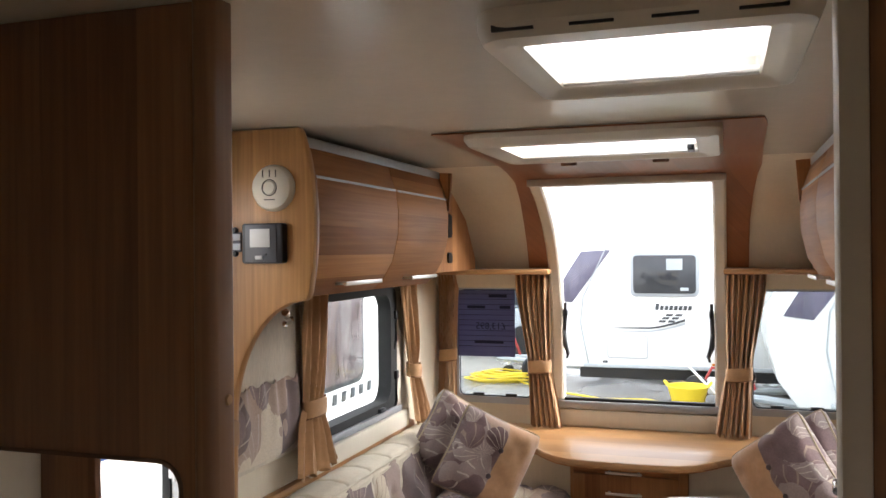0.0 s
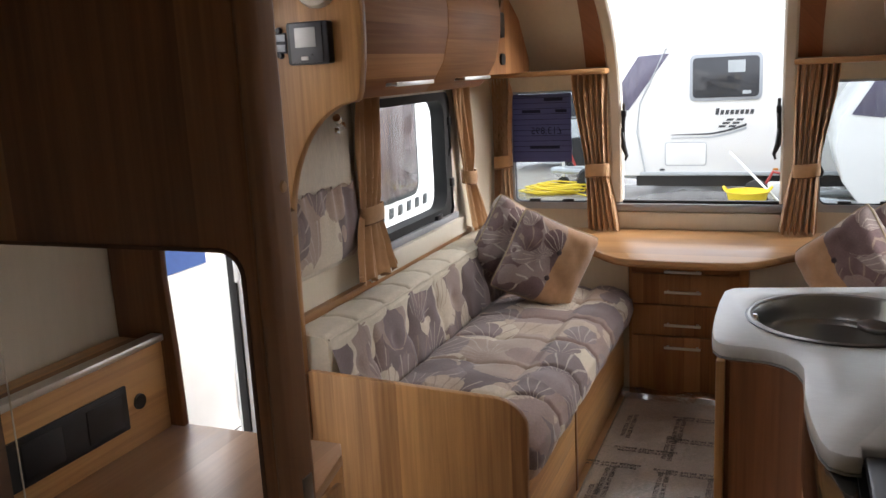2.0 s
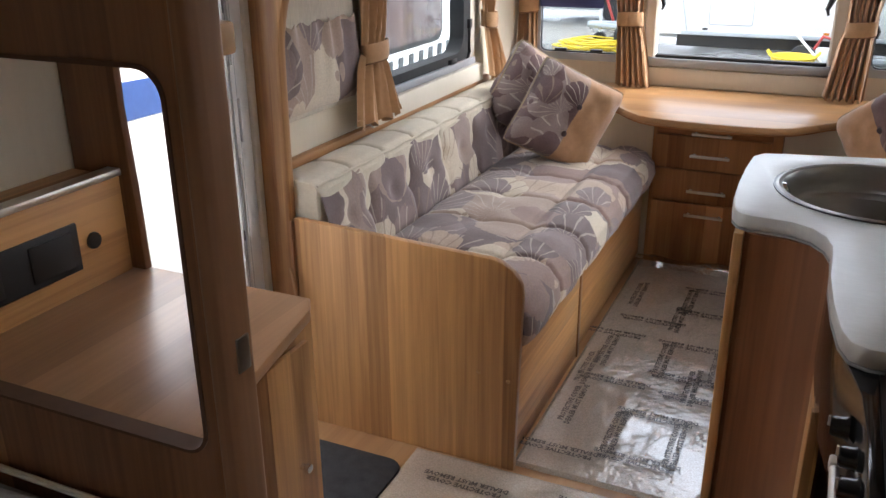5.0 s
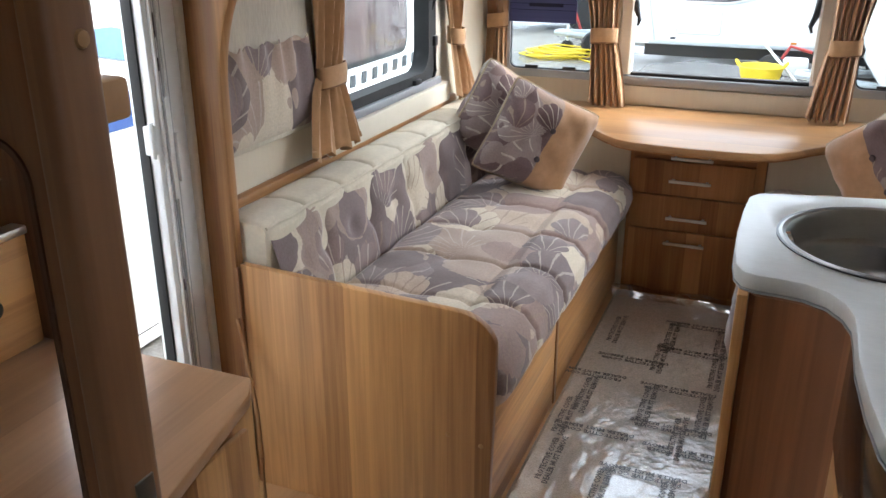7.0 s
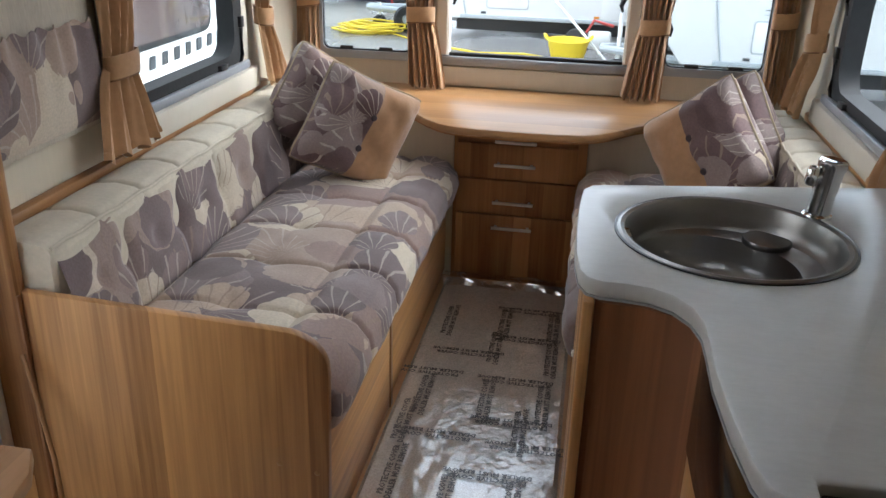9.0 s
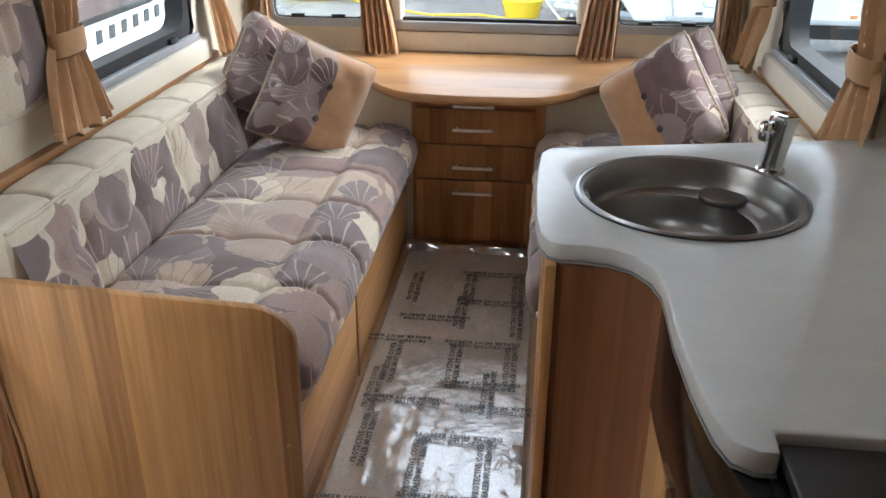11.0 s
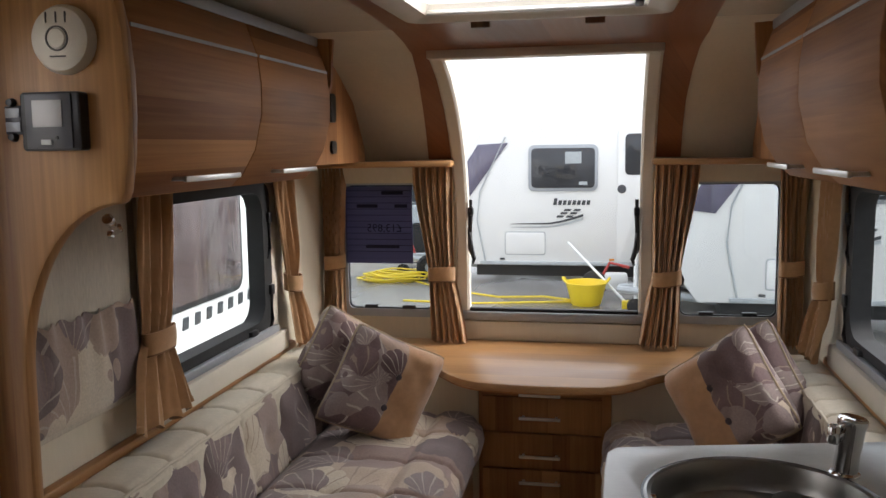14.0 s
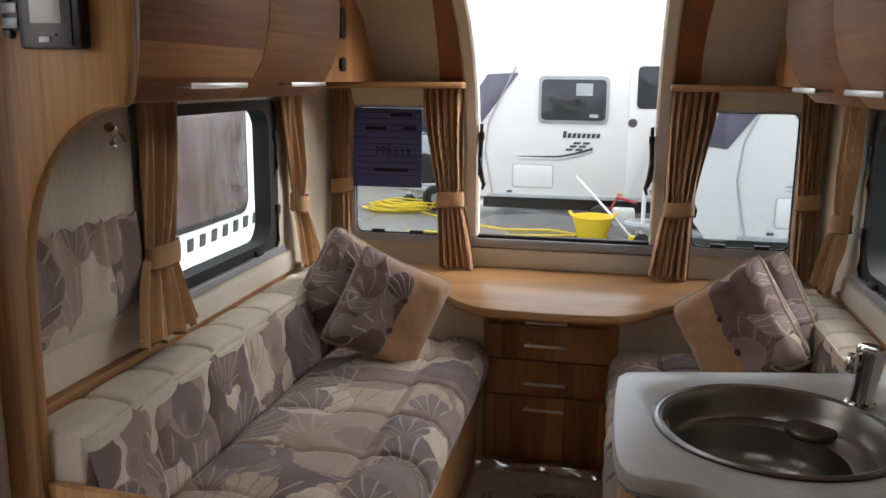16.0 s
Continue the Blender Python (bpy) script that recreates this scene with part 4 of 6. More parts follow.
def cooker():
    c = thing("cooker", (0.75, 0.45, 0), "black slot-in cooker with round knobs", "cooker")
    part("body", box(0.525, 1.04, 0.165, 0.79, 0.02, 0.86), BLACK, c)
    part("front", prism([(0.449, 1.0), (0.451, 0.90), (0.456, 0.80), (0.464, 0.70), (0.478, 0.62), (0.500, 0.52), (0.506, 0.40), (0.506, 0.17), (0.524, 0.17), (0.524, 1.0)], "z", 0.665, 0.861, 0.003), GLOSS_BLACK, c, "gloss black curved fascia")
    part("oven_door", box(0.492, 0.523, 0.18, 0.788, 0.06, 0.660, 0.006), GLOSS_BLACK, c, "gloss black oven door")
    part("hob_lid", box(0.535, 1.04, 0.165, 0.622, 0.868, 0.888, 0.006), BLACK, c, "black hob lid")
    for i in range(5):
        y, z = 0.62 - i * 0.075, 0.795
        kn = part("knob", lathe([(0, 0.026), (0.012, 0.025), (0.015, 0.021), (0.016, 0.006), (0.020, 0.0)], 20, pose(0.506 - 0.012 * (i == 0), y - 0.085, z, 0, -90, 0)), GLOSS_BLACK, c)
        part("pointer", box(0.4775 - 0.012 * (i == 0), 0.4805 - 0.012 * (i == 0), y - 0.087, y - 0.083, z, z + 0.015), BRUSHED, kn, "", False)
    part("handle", tube([(0.484, 0.52, 0.735), (0.484, 0.20, 0.735)], 0.007, 10), BRUSHED, c, "metal oven door bar")
    for y in (0.53, 0.19):
        part("bracket", box(0.476, 0.507, y - 0.012, y + 0.012, 0.726, 0.746, 0.004), WHITE_PLASTIC, c, "white handle bracket")
    return c


cooker()


# ---- partition, sideboard and entrance ----
def partition():
    op = rounded(-0.90, -0.322, 0.767, 1.312, 0.040)
    p = thing("partition", (-0.65, 0.16, 0), "dark walnut partition with rounded opening", "partition")
    part("board", prism(rect(-1.058, -0.292, 0.0, HEAD - 0.002), "y", 0.146, 0.172, 0.002, holes=[op]), WALNUT_Z, p)
    part("lipping", prism(rounded(-0.902, -0.320, 0.765, 1.314, 0.042), "y", 0.143, 0.175, holes=[rounded(-0.896, -0.326, 0.770, 1.308, 0.037)]), WALNUT_DEEP, p, "dark edge trim of the opening")
    part("post", prism(rounded(-0.294, -0.256, 0.130, 0.188, 0.012), "z", 0.0, HEAD - 0.002), WALNUT_POST, p, "lighter rounded door post")
    part("strike", box(-0.2565, -0.2535, 0.146, 0.172, 0.915, 0.965, 0.001), STEEL, p, "small metal strike plate")
    part("screw_cap", lathe([(0, 0.004), (0.007, 0.003), (0.009, 0)], 14, pose(-0.2565, 0.165, 1.402, 0, 90, 0)), WOOD_CAP, p, "round tan screw cap")
    part("bracket", box(-0.335, -0.288, 0.1735, 0.250, 1.315, 1.356, 0.006), WOOD_CAP, p, "tan wooden bracket behind the post")
    return p


WOOD_CAP = mat("tan_wood_cap", (0.36, 0.20, 0.085), 0.5, spread=0.2)
WALNUT_DEEP = mat("dark_edging", (0.09, 0.045, 0.022), 0.8, spread=0.2)
WALNUT_POST = wood("walnut_post", (0.27, 0.14, 0.068), (0.17, 0.08, 0.036), "z", band=0.03)
partition()


def sideboard():
    c = thing("sideboard", (-0.76, 0.4, 0), "teak sideboard by the entrance with small door", "cabinet")
    part("body", box(-1.055, -0.475, 0.178, 0.645, 0.0, 0.735, 0.002), WOOD_Z, c)
    part("top", prism([(-1.055, 0.178), (-0.345, 0.178), (-0.405, 0.34), (-0.460, 0.618), (-0.490, 0.667), (-1.055, 0.667)], "z", 0.736, 0.762, 0.004), TOP_Y, c, "pale teak top with clipped corner")
    d = part("door", box(-0.4735, -0.461, 0.20, 0.61, 0.06, 0.70, 0.003), WOOD_Z, c)
    part("knob", lathe([(0, 0.022), (0.010, 0.020), (0.011, 0.012), (0.006, 0.008), (0.007, 0)], 16, pose(-0.461, 0.555, 0.44, 0, 90, 0)), CHROME, d)
    return c


sideboard()


def socket_unit():
    u = thing("socket_unit", (-0.98, 0.38, 0.762), "teak ledge unit with black socket panel on the sideboard", "panel")
    part("face", box(-0.945, -0.925, 0.178, 0.64, 0.7625, 0.975, 0.002), WOOD_Y, u)
    part("ledge", box(-1.055, -0.946, 0.178, 0.64, 0.955, 0.975, 0.002), WOOD_Y, u)
    part("edge_strip", box(-0.952, -0.916, 0.178, 0.64, 0.9755, 0.992, 0.004), BRUSHED, u, "ribbed metal edge strip")
    sp = part("socket_panel", box(-0.9245, -0.917, 0.185, 0.505, 0.815, 0.915, 0.003), BLACK, u, "black plastic socket panel")
    part("socket", box(-0.9168, -0.914, 0.385, 0.485, 0.828, 0.902, 0.002), BLACK, sp)
    part("socket", box(-0.9168, -0.914, 0.22, 0.32, 0.828, 0.902, 0.002), BLACK, sp)
    part("aerial_socket", lathe([(0, 0.004), (0.008, 0.006), (0.017, 0.005), (0.018, 0)], 16, pose(-0.925, 0.547, 0.862, 0, 90, 0)), BLACK, u)
    board = [(-1.056, 0.7625), (-0.893, 0.7625), (-0.897, 0.95), (-0.905, 1.12), (-0.903, 1.20), (-0.893, 1.26), (-0.87, 1.32), (-0.84, 1.36), (-0.84, 1.97), (-1.056, 1.97)]
    part("end_board", prism(board, "y", 0.645, 0.665, 0.003), WALNUT_Z, u, "dark shaped end board")
    return u


socket_unit()


def entrance():
    d = thing("door_1", (-W, 0.94, 0), "white entrance frame with hinges, door swung open", "door", "", "structure")
    part("frame", box(-W - 0.055, -W + 0.012, 1.150, 1.215, 0.0, 1.90, 0.006), WHITE_METAL, d)
    part("frame", box(-W - 0.055, -W + 0.012, 0.665, 0.70, 0.0, 1.90, 0.006), WHITE_METAL, d)
    part("frame", box(-W - 0.055, -W + 0.012, 0.701, 1.149, 1.86, 1.90, 0.006), WHITE_METAL, d)
    part("seal", box(-W - 0.04, -W - 0.012, 1.143, 1.1495, 0.02, 1.86, 0.002), RUBBER, d)
    part("frame", box(-W - 0.002, -W + 0.009, 1.216, 1.262, 0.0, 1.90, 0.003), WHITE_METAL, d, "flat white inner door profile")
    part("frame", box(-W - 0.002, -W + 0.020, 1.263, 1.285, 0.0, 1.90, 0.004), WHITE_PLASTIC, d, "narrow cream cover strip")
    for z in (0.30, 0.62, 1.17, 1.245, 1.40, 1.56):
        part("slot", box(-W + 0.0125, -W + 0.0145, 1.174, 1.184, z, z + (0.055 if z > 1.2 else 0.03), 0.0), BLACK, d, "", False)
    lock = part("lock_plate", box(-W + 0.0125, -W + 0.020, 1.182, 1.194, 0.86, 1.11, 0.002), WHITE_METAL, d, "white strip with four screws")
    for z in (0.88, 0.95, 1.03, 1.095):
        part("screw", lathe([(0, 0.003), (0.004, 0.002), (0.005, 0)], 10, pose(-W + 0.0145, 1.176, z, 0, 90, 0)), BRUSHED, lock)
    part("striker", box(-W + 0.0125, -W + 0.024, 1.206, 1.216, 0.90, 1.02, 0.003), WHITE_METAL, d)
    bm = box(-W + 0.0125, -W + 0.020, 1.166, 1.172, 0.02, 1.88)
    box(-W + 0.0125, -W + 0.018, 1.195, 1.201, 0.02, 1.88, bm=bm)
    part("ridge", bm, WHITE_METAL, d)
    for yy in (1.180, 1.187, 1.206):
        part("groove", box(-W + 0.0121, -W + 0.0136, yy, yy + 0.003, 0.02, 1.88), GREY_METAL, d, "", False)
    for z in (0.35, 0.98, 1.58):
        h = box(-W - 0.01, -W + 0.014, 1.130, 1.150, z, z + 0.07, 0.004)
        tube([(-W + 0.010, 1.136, z - 0.008), (-W + 0.010, 1.136, z + 0.078)], 0.006, 10, bm=h)
        part("hinge", h, WHITE_METAL, d)
    part("threshold", box(-W - 0.05, -W + 0.02, 0.70, 1.15, -0.01, 0.02, 0.004), GREY_METAL, d)
    leaf = part("door_leaf", box(-W - 0.11, -W - 0.07, 1.225, 1.70, 0.03, 1.86, 0.015), WHITE_METAL, d, "white outer door folded back")
    part("door_handle", box(-W - 0.07, -W - 0.05, 1.62, 1.66, 0.95, 1.05, 0.006), BLACK, leaf)
    return d


entrance()


# ---- right-hand partition ----
def right_partition():
    p = thing("partition", (0.8, 0.135, 0), "dark walnut partition with cream door frame edge", "partition")
    part("board", box(0.580, 1.058, 0.132, 0.160, 0.0, HEAD - 0.002, 0.002), WALNUT_Z, p)
    part("frame_edge", box(0.546, 0.579, 0.120, 0.164, 0.0, HEAD - 0.002, 0.006), CREAM_TRIM, p, "cream painted frame edge")
    return p


CREAM_TRIM = mat("cream_frame", (0.50, 0.45, 0.36), 0.5, spread=0.05)
right_partition()


# ---- curtains ----
def curtain(axis, plane, inward, top, tie, bot, label, seed):
    """top, tie and bot: (middle, width, height) along the wall; folds stand out towards the room."""
    (ct, wt, zt), (cm, wm, zm), (cb, wb, zb) = top, tie, bot
    base = (ct, plane, zb) if axis == "x" else (plane, ct, zb)
    ob = thing("curtain", base, label, "curtain", "lounge curtains")
    rnd = random.Random(seed)
    ph = [rnd.uniform(0, 6.28) for _ in range(6)]
    folds = 4 if axis == "y" else 6

    def at(v):
        z = zt + (zb - zt) * v
        if z > zm:
            f = (zt - z) / (zt - zm)
            g = f * f * (3 - 2 * f) * 0.6 + f * 0.4
            return ct + (cm - ct) * g, wt + (wm - wt) * g ** 1.3, z
        f = (zm - z) / (zm - zb)
        g = f ** 0.7
        return cm + (cb - cm) * g, wm + (wb - wm) * g, z

    def cloth(u, v):
        c, w, z = at(v)
        pinch = math.exp(-((z - zm) / 0.06) ** 2)
        along = c + (u - 0.5) * w
        a = folds * 2 * math.pi * (u + 0.03 * math.sin(5 * v + ph[0])) + 0.5 * math.sin(3 * v + ph[1])
        depth = (0.020 + 0.008 * math.sin(7 * u + ph[2])) * (1 - 0.45 * pinch)
        out = 0.028 + depth * math.sin(a) + 0.007 * math.sin(2.3 * a + ph[3] + 4 * v)
        out *= 0.55 + 0.45 * math.sin(math.pi * min(max(u, 0.02), 0.98)) ** 0.4
        out += 0.045 * max(0.0, (zm - z) / (zm - zb)) * (axis == "y")
        hem = 0.012 * math.sin(a + 0.8) if v > 0.97 else 0
        p = (along, plane + inward * out, z + hem) if axis == "x" else (plane + inward * out, along, z + hem)
        return Vector(p)

    part("cloth", sheet(cloth, 76, 44, thick=0.002), CURTAIN, ob)

    def band(u, v):
        a = 2 * math.pi * u
        along = cm + math.cos(a) * (wm * 0.54)
        out = 0.030 + 0.036 * math.sin(a)
        z = zm + (v - 0.5) * 0.062 + 0.006 * math.cos(a + ph[4])
        bulge = 1 + 0.06 * math.sin(math.pi * v)
        p = (along, plane + inward * out * bulge, z) if axis == "x" else (plane + inward * out * bulge, along, z)
        return Vector(p)

    part("tieback", sheet(band, 28, 5, thick=0.003), CURTAIN, ob, "matching cloth tieback")
    bm = sheet(lambda u, v: band(u, v * 0.08 - 0.06), 28, 2, thick=0.003)
    part("tie_piping", bm, TAN_DARK, ob, "dark stitched lower edge")
    return ob


TAN_DARK = mat("brown_piping", (0.16, 0.08, 0.035), 0.9)
for s in (-1, 1):
    curtain("x", 3.455, -1, (s * 0.525, 0.18, 1.494), (s * 0.487, 0.115, 1.015), (s * 0.460, 0.165, 0.712), "caramel curtain tied back beside the middle window", 3 + s)
    curtain("x", 3.49, -1, (s * 0.995, 0.11, 1.494), (s * 0.995, 0.095, 1.06), (s * 1.0, 0.105, 0.72), "narrow caramel curtain in the front corner", 7 + s)
    curtain("y", s * 1.035, -s, (1.945, 0.18, 1.468), (1.905, 0.135, 1.05), (1.86, 0.31, 0.828), "caramel curtain tied back beside the side window", 11 + s)
    curtain("y", s * 1.035, -s, (2.90, 0.19, 1.468), (2.955, 0.085, 1.05), (2.985, 0.20, 0.80), "caramel curtain tied back at the far end of the side window", 15 + s)


# ---- scatter cushions ----
def cushion(centre, a, b, split, label, seed, cloth):
    """A pillow spanned by the edge vectors a and b; split: where the tan band starts along a (1: no band)."""
    ob = thing("scatter_cushion", (centre[0], centre[1], centre[2] - 0.2), label, "cushion", "scatter cushions")
    c, a, b = Vector(centre), Vector(a), Vector(b)
    nrm = a.cross(b).normalized()
    if nrm.y > 0:
        nrm = -nrm
    rnd = random.Random(seed)
    sd = rnd.uniform(0, 50)

    def point(u, v, side):
        x, y = 2 * u - 1, 2 * v - 1
        pinch = 1 - 0.10 * (1 - abs(x) ** 2.2) * abs(y) ** 3
        pinch2 = 1 - 0.10 * (1 - abs(y) ** 2.2) * abs(x) ** 3
        soft = 1 - 0.09 * abs(x * y) ** 4
        h = 0.094 * max(0.0, (1 - x ** 4) * (1 - y ** 4)) ** 0.55
        wr = 0.020 * noise.noise((x * 1.6 + sd, y * 1.6, side)) + 0.010 * noise.noise((x * 3.4 + sd, y * 3.4, side)) + 0.005 * noise.noise((x * 6 + sd, y * 3, side + 3))
        edge = max(abs(x), abs(y)) ** 6
        wr += 0.010 * edge * math.sin(7 * (x - y) + sd) * 0.5
        return c + a * (0.5 * x * pinch2 * soft) + b * (0.5 * y * pinch * soft) + nrm * side * (h + wr * (1 - edge * 0.7))

    n = 30
    for u0, u1, m, name in ((0.0, split, cloth, "leaf_cover"), (split, 1.0, TAN, "tan_band")):
        if u1 - u0 < 0.01:
            continue
        bm = bmesh.new()
        for side in (1, -1):
            sheet(lambda u, v: point(u0 + (u1 - u0) * u, v, side), max(4, int(n * (u1 - u0))), n, bm=bm)
        bmesh.ops.remove_doubles(bm, verts=bm.verts, dist=0.002)
        part(name, bm, m, ob, "plain tan suede band" if m is TAN else "")
    rim = [point(t, 0, 0) for t in [i / 12 for i in range(12)]] + [point(1, i / 12, 0) for i in range(12)] + [point(1 - i / 12, 1, 0) for i in range(12)] + [point(0, 1 - i / 12, 0) for i in range(12)]
    part("piping", tube(rim, 0.0045, 6, True), PALE_PIPE, ob, "pale cord piping")
    if split < 0.95:
        for v in (0.36, 0.66):
            p = point(split - 0.015, v, 1)
            q = nrm.to_track_quat("Z", "Y").to_matrix().to_4x4()
            part("button", lathe([(0, 0.008), (0.009, 0.007), (0.012, 0.002), (0.011, 0)], 14, Matrix.Translation(p) @ q), BUTTON, ob, "dark covered button")
    return ob


PALE_PIPE = mat("pale_cord", (0.44, 0.35, 0.24), 0.95, bump=0.3)
BUTTON = mat("plum_button", (0.06, 0.04, 0.045), 0.7)
LEAF_L = patterned("leaf_cushion_left", 0.15, 0.5, "yz", CUSHION_TONES)
LEAF_R = patterned("leaf_cushion_right", 0.15, -0.6, "yz", CUSHION_TONES)
cushion((-0.570, 2.69, 0.705), (0.30, 0.20, -0.180), (-0.145, -0.14, -0.345), 0.52, "leaf-patterned cushion with tan suede half and buttons", 1, LEAF_L)
cushion((-0.765, 2.835, 0.755), (0.20, 0.25, -0.19), (-0.17, -0.06, -0.33), 1.0, "leaf-patterned cushion propped behind another", 2, LEAF_L)
cushion((0.650, 2.66, 0.720), (-0.26, 0.20, -0.25), (0.18, -0.13, -0.33), 0.48, "leaf-patterned cushion with tan suede half and dark buttons", 3, LEAF_R)
cushion((0.745, 2.80, 0.735), (-0.24, 0.22, -0.20), (0.16, -0.13, -0.33), 1.0, "leaf-patterned cushion leaning behind another", 4, LEAF_R)

# ---- fabric panel, pocket, lamp and devices on the end panel ----
def wall_fabric(s):
    wf = thing("fabric_panel", (s * W, 1.6, 0.80), "oatmeal fabric wall panel with gathered leaf-patterned pocket", "panel")
    part("panel", prism(rounded(1.345, 1.845, 0.90, 1.465, 0.01), "x", *sorted((s * (W - 0.001), s * (W - 0.014))), 0.004), LINEN, wf)

    def pocket(u, v):
        y = 1.375 + 0.455 * u
        z = 0.915 + 0.262 * v
        puff = 0.018 * math.sin(math.pi * v ** 0.7) + 0.010 * v
        g = 0.009 * math.sin(u * 34 + 1.2 * math.sin(u * 9)) * v ** 2
        frill = 0.006 * math.sin(u * 60) if v > 0.9 else 0
        return Vector((s * (W - 0.016 - puff - g), y, z + frill))

    part("pocket", sheet(pocket, 70, 22, thick=0.003), LEAF_POCKET, wf, "gathered leaf-patterned pocket")
    return wf


LEAF_POCKET = patterned("leaf_pocket_cloth", 0.20, 0.2, "yz")
wall_fabric(-1)


def spot_lamp():
    o = thing("reading_lamp", (-1.045, 1.72, 1.37), "small chrome reading spot lamp on the wall", "lamp")
    part("base", lathe([(0, 0.010), (0.010, 0.009), (0.013, 0.0)], 18, pose(-1.046, 1.76, 1.365, 0, 90, 0)), CHROME, o)
    part("stem", tube([(-1.04, 1.76, 1.365), (-1.01, 1.755, 1.375), (-1.0, 1.73, 1.39)], 0.006), CHROME, o)
    part("head", lathe([(0.0, -0.034), (0.009, -0.032), (0.013, -0.02), (0.015, 0.02), (0.013, 0.023), (0.0, 0.018)], 18, pose(-1.0, 1.69, 1.405, 70, 0, 20)), CHROME, o)
    return o


spot_lamp()
FACE = 1.2895


def smoke_alarm():
    o = thing("smoke_alarm", (-0.812, FACE, 1.74), "round cream smoke alarm fixed to the end panel", "smoke alarm")
    q = pose(-0.812, FACE, 1.802, 90, 0, 0)
    part("case", lathe([(0, 0.034), (0.046, 0.033), (0.061, 0.026), (0.068, 0.012), (0.068, 0.0)], 40, q), WHITE_PLASTIC, o)
    part("button", lathe([(0, 0.038), (0.018, 0.037), (0.0205, 0.033)], 24, q), WHITE_PLASTIC, o)
    part("ring", lathe([(0.0215, 0.0330), (0.0215, 0.0355), (0.0245, 0.0355), (0.0245, 0.0325)], 24, q), GREY_PRINT, o, "dark ring round the test button")
    for k, dx in enumerate((-0.022, 0.0, 0.020)):
        part("vent", box(-0.812 + dx - 0.0015, -0.812 + dx + 0.0015, FACE - 0.035, FACE - 0.031, 1.832, 1.853, 0.001), GREY_PRINT, o)
    part("print", box(-0.829, -0.795, FACE - 0.0345, FACE - 0.0325, 1.766, 1.769), GREY_PRINT, o, "", False)
    return o


GREY_PRINT = mat("grey_print", (0.10, 0.09, 0.08), 0.6)
SCREEN = mat("pale_display", (0.50, 0.50, 0.49), 0.25, spread=0.03)
SLATE = mat("slate_plastic", (0.055, 0.058, 0.065), 0.35, spread=0.1)
smoke_alarm()


def control_panel():
    o = thing("control_panel", (-0.837, FACE, 1.58), "black control panel with pale display on the end panel", "control panel")
    part("case", prism(rounded(-0.905, -0.772, 1.584, 1.700, 0.008), "y", FACE - 0.032, FACE, 0.004), BLACK, o)
    part("fascia", box(-0.892, -0.790, FACE - 0.0355, FACE - 0.0325, 1.589, 1.696, 0.001), SLATE, o, "slate grey fascia")
    part("display", box(-0.875, -0.810, FACE - 0.038, FACE - 0.0358, 1.631, 1.684, 0.0008), SCREEN, o, "pale grey display")
    part("switch", box(-0.858, -0.834, FACE - 0.040, FACE - 0.036, 1.596, 1.607, 0.0015), SCREEN, o, "small pale switch")
    part("sensor", lathe([(0, 0.002), (0.003, 0.002), (0.0035, 0)], 10, pose(-0.824, FACE - 0.0355, 1.610, 90, 0, 0)), BLACK, o)
    return o


control_panel()


def socket_pair():
    o = thing("switch_plate", (-0.93, FACE, 1.60), "narrow switch plate with two black knobs", "switch")
    part("plate", box(-0.960, -0.921, FACE - 0.008, FACE, 1.618, 1.676, 0.003), SLATE, o)
    for z0, z1, zk in ((1.652, 1.671, 1.682), (1.624, 1.643, 1.613)):
        part("label_plate", box(-0.957, -0.924, FACE - 0.0105, FACE - 0.0082, z0, z1, 0.001), GREY_METAL, o)
        part("knob", lathe([(0, 0.018), (0.007, 0.017), (0.009, 0.010), (0.010, 0)], 16, pose(-0.942, FACE, zk, 90, 0, 0)), BLACK, o)
    return o


socket_pair()
part("screw_cap", lathe([(0, 0.002), (0.005, 0.0015), (0.006, 0)], 10, pose(-0.79, 1.29, 1.505, 90, 0, 0)), LIGHT_CAP, bpy.data.objects["locker_end_panel"])


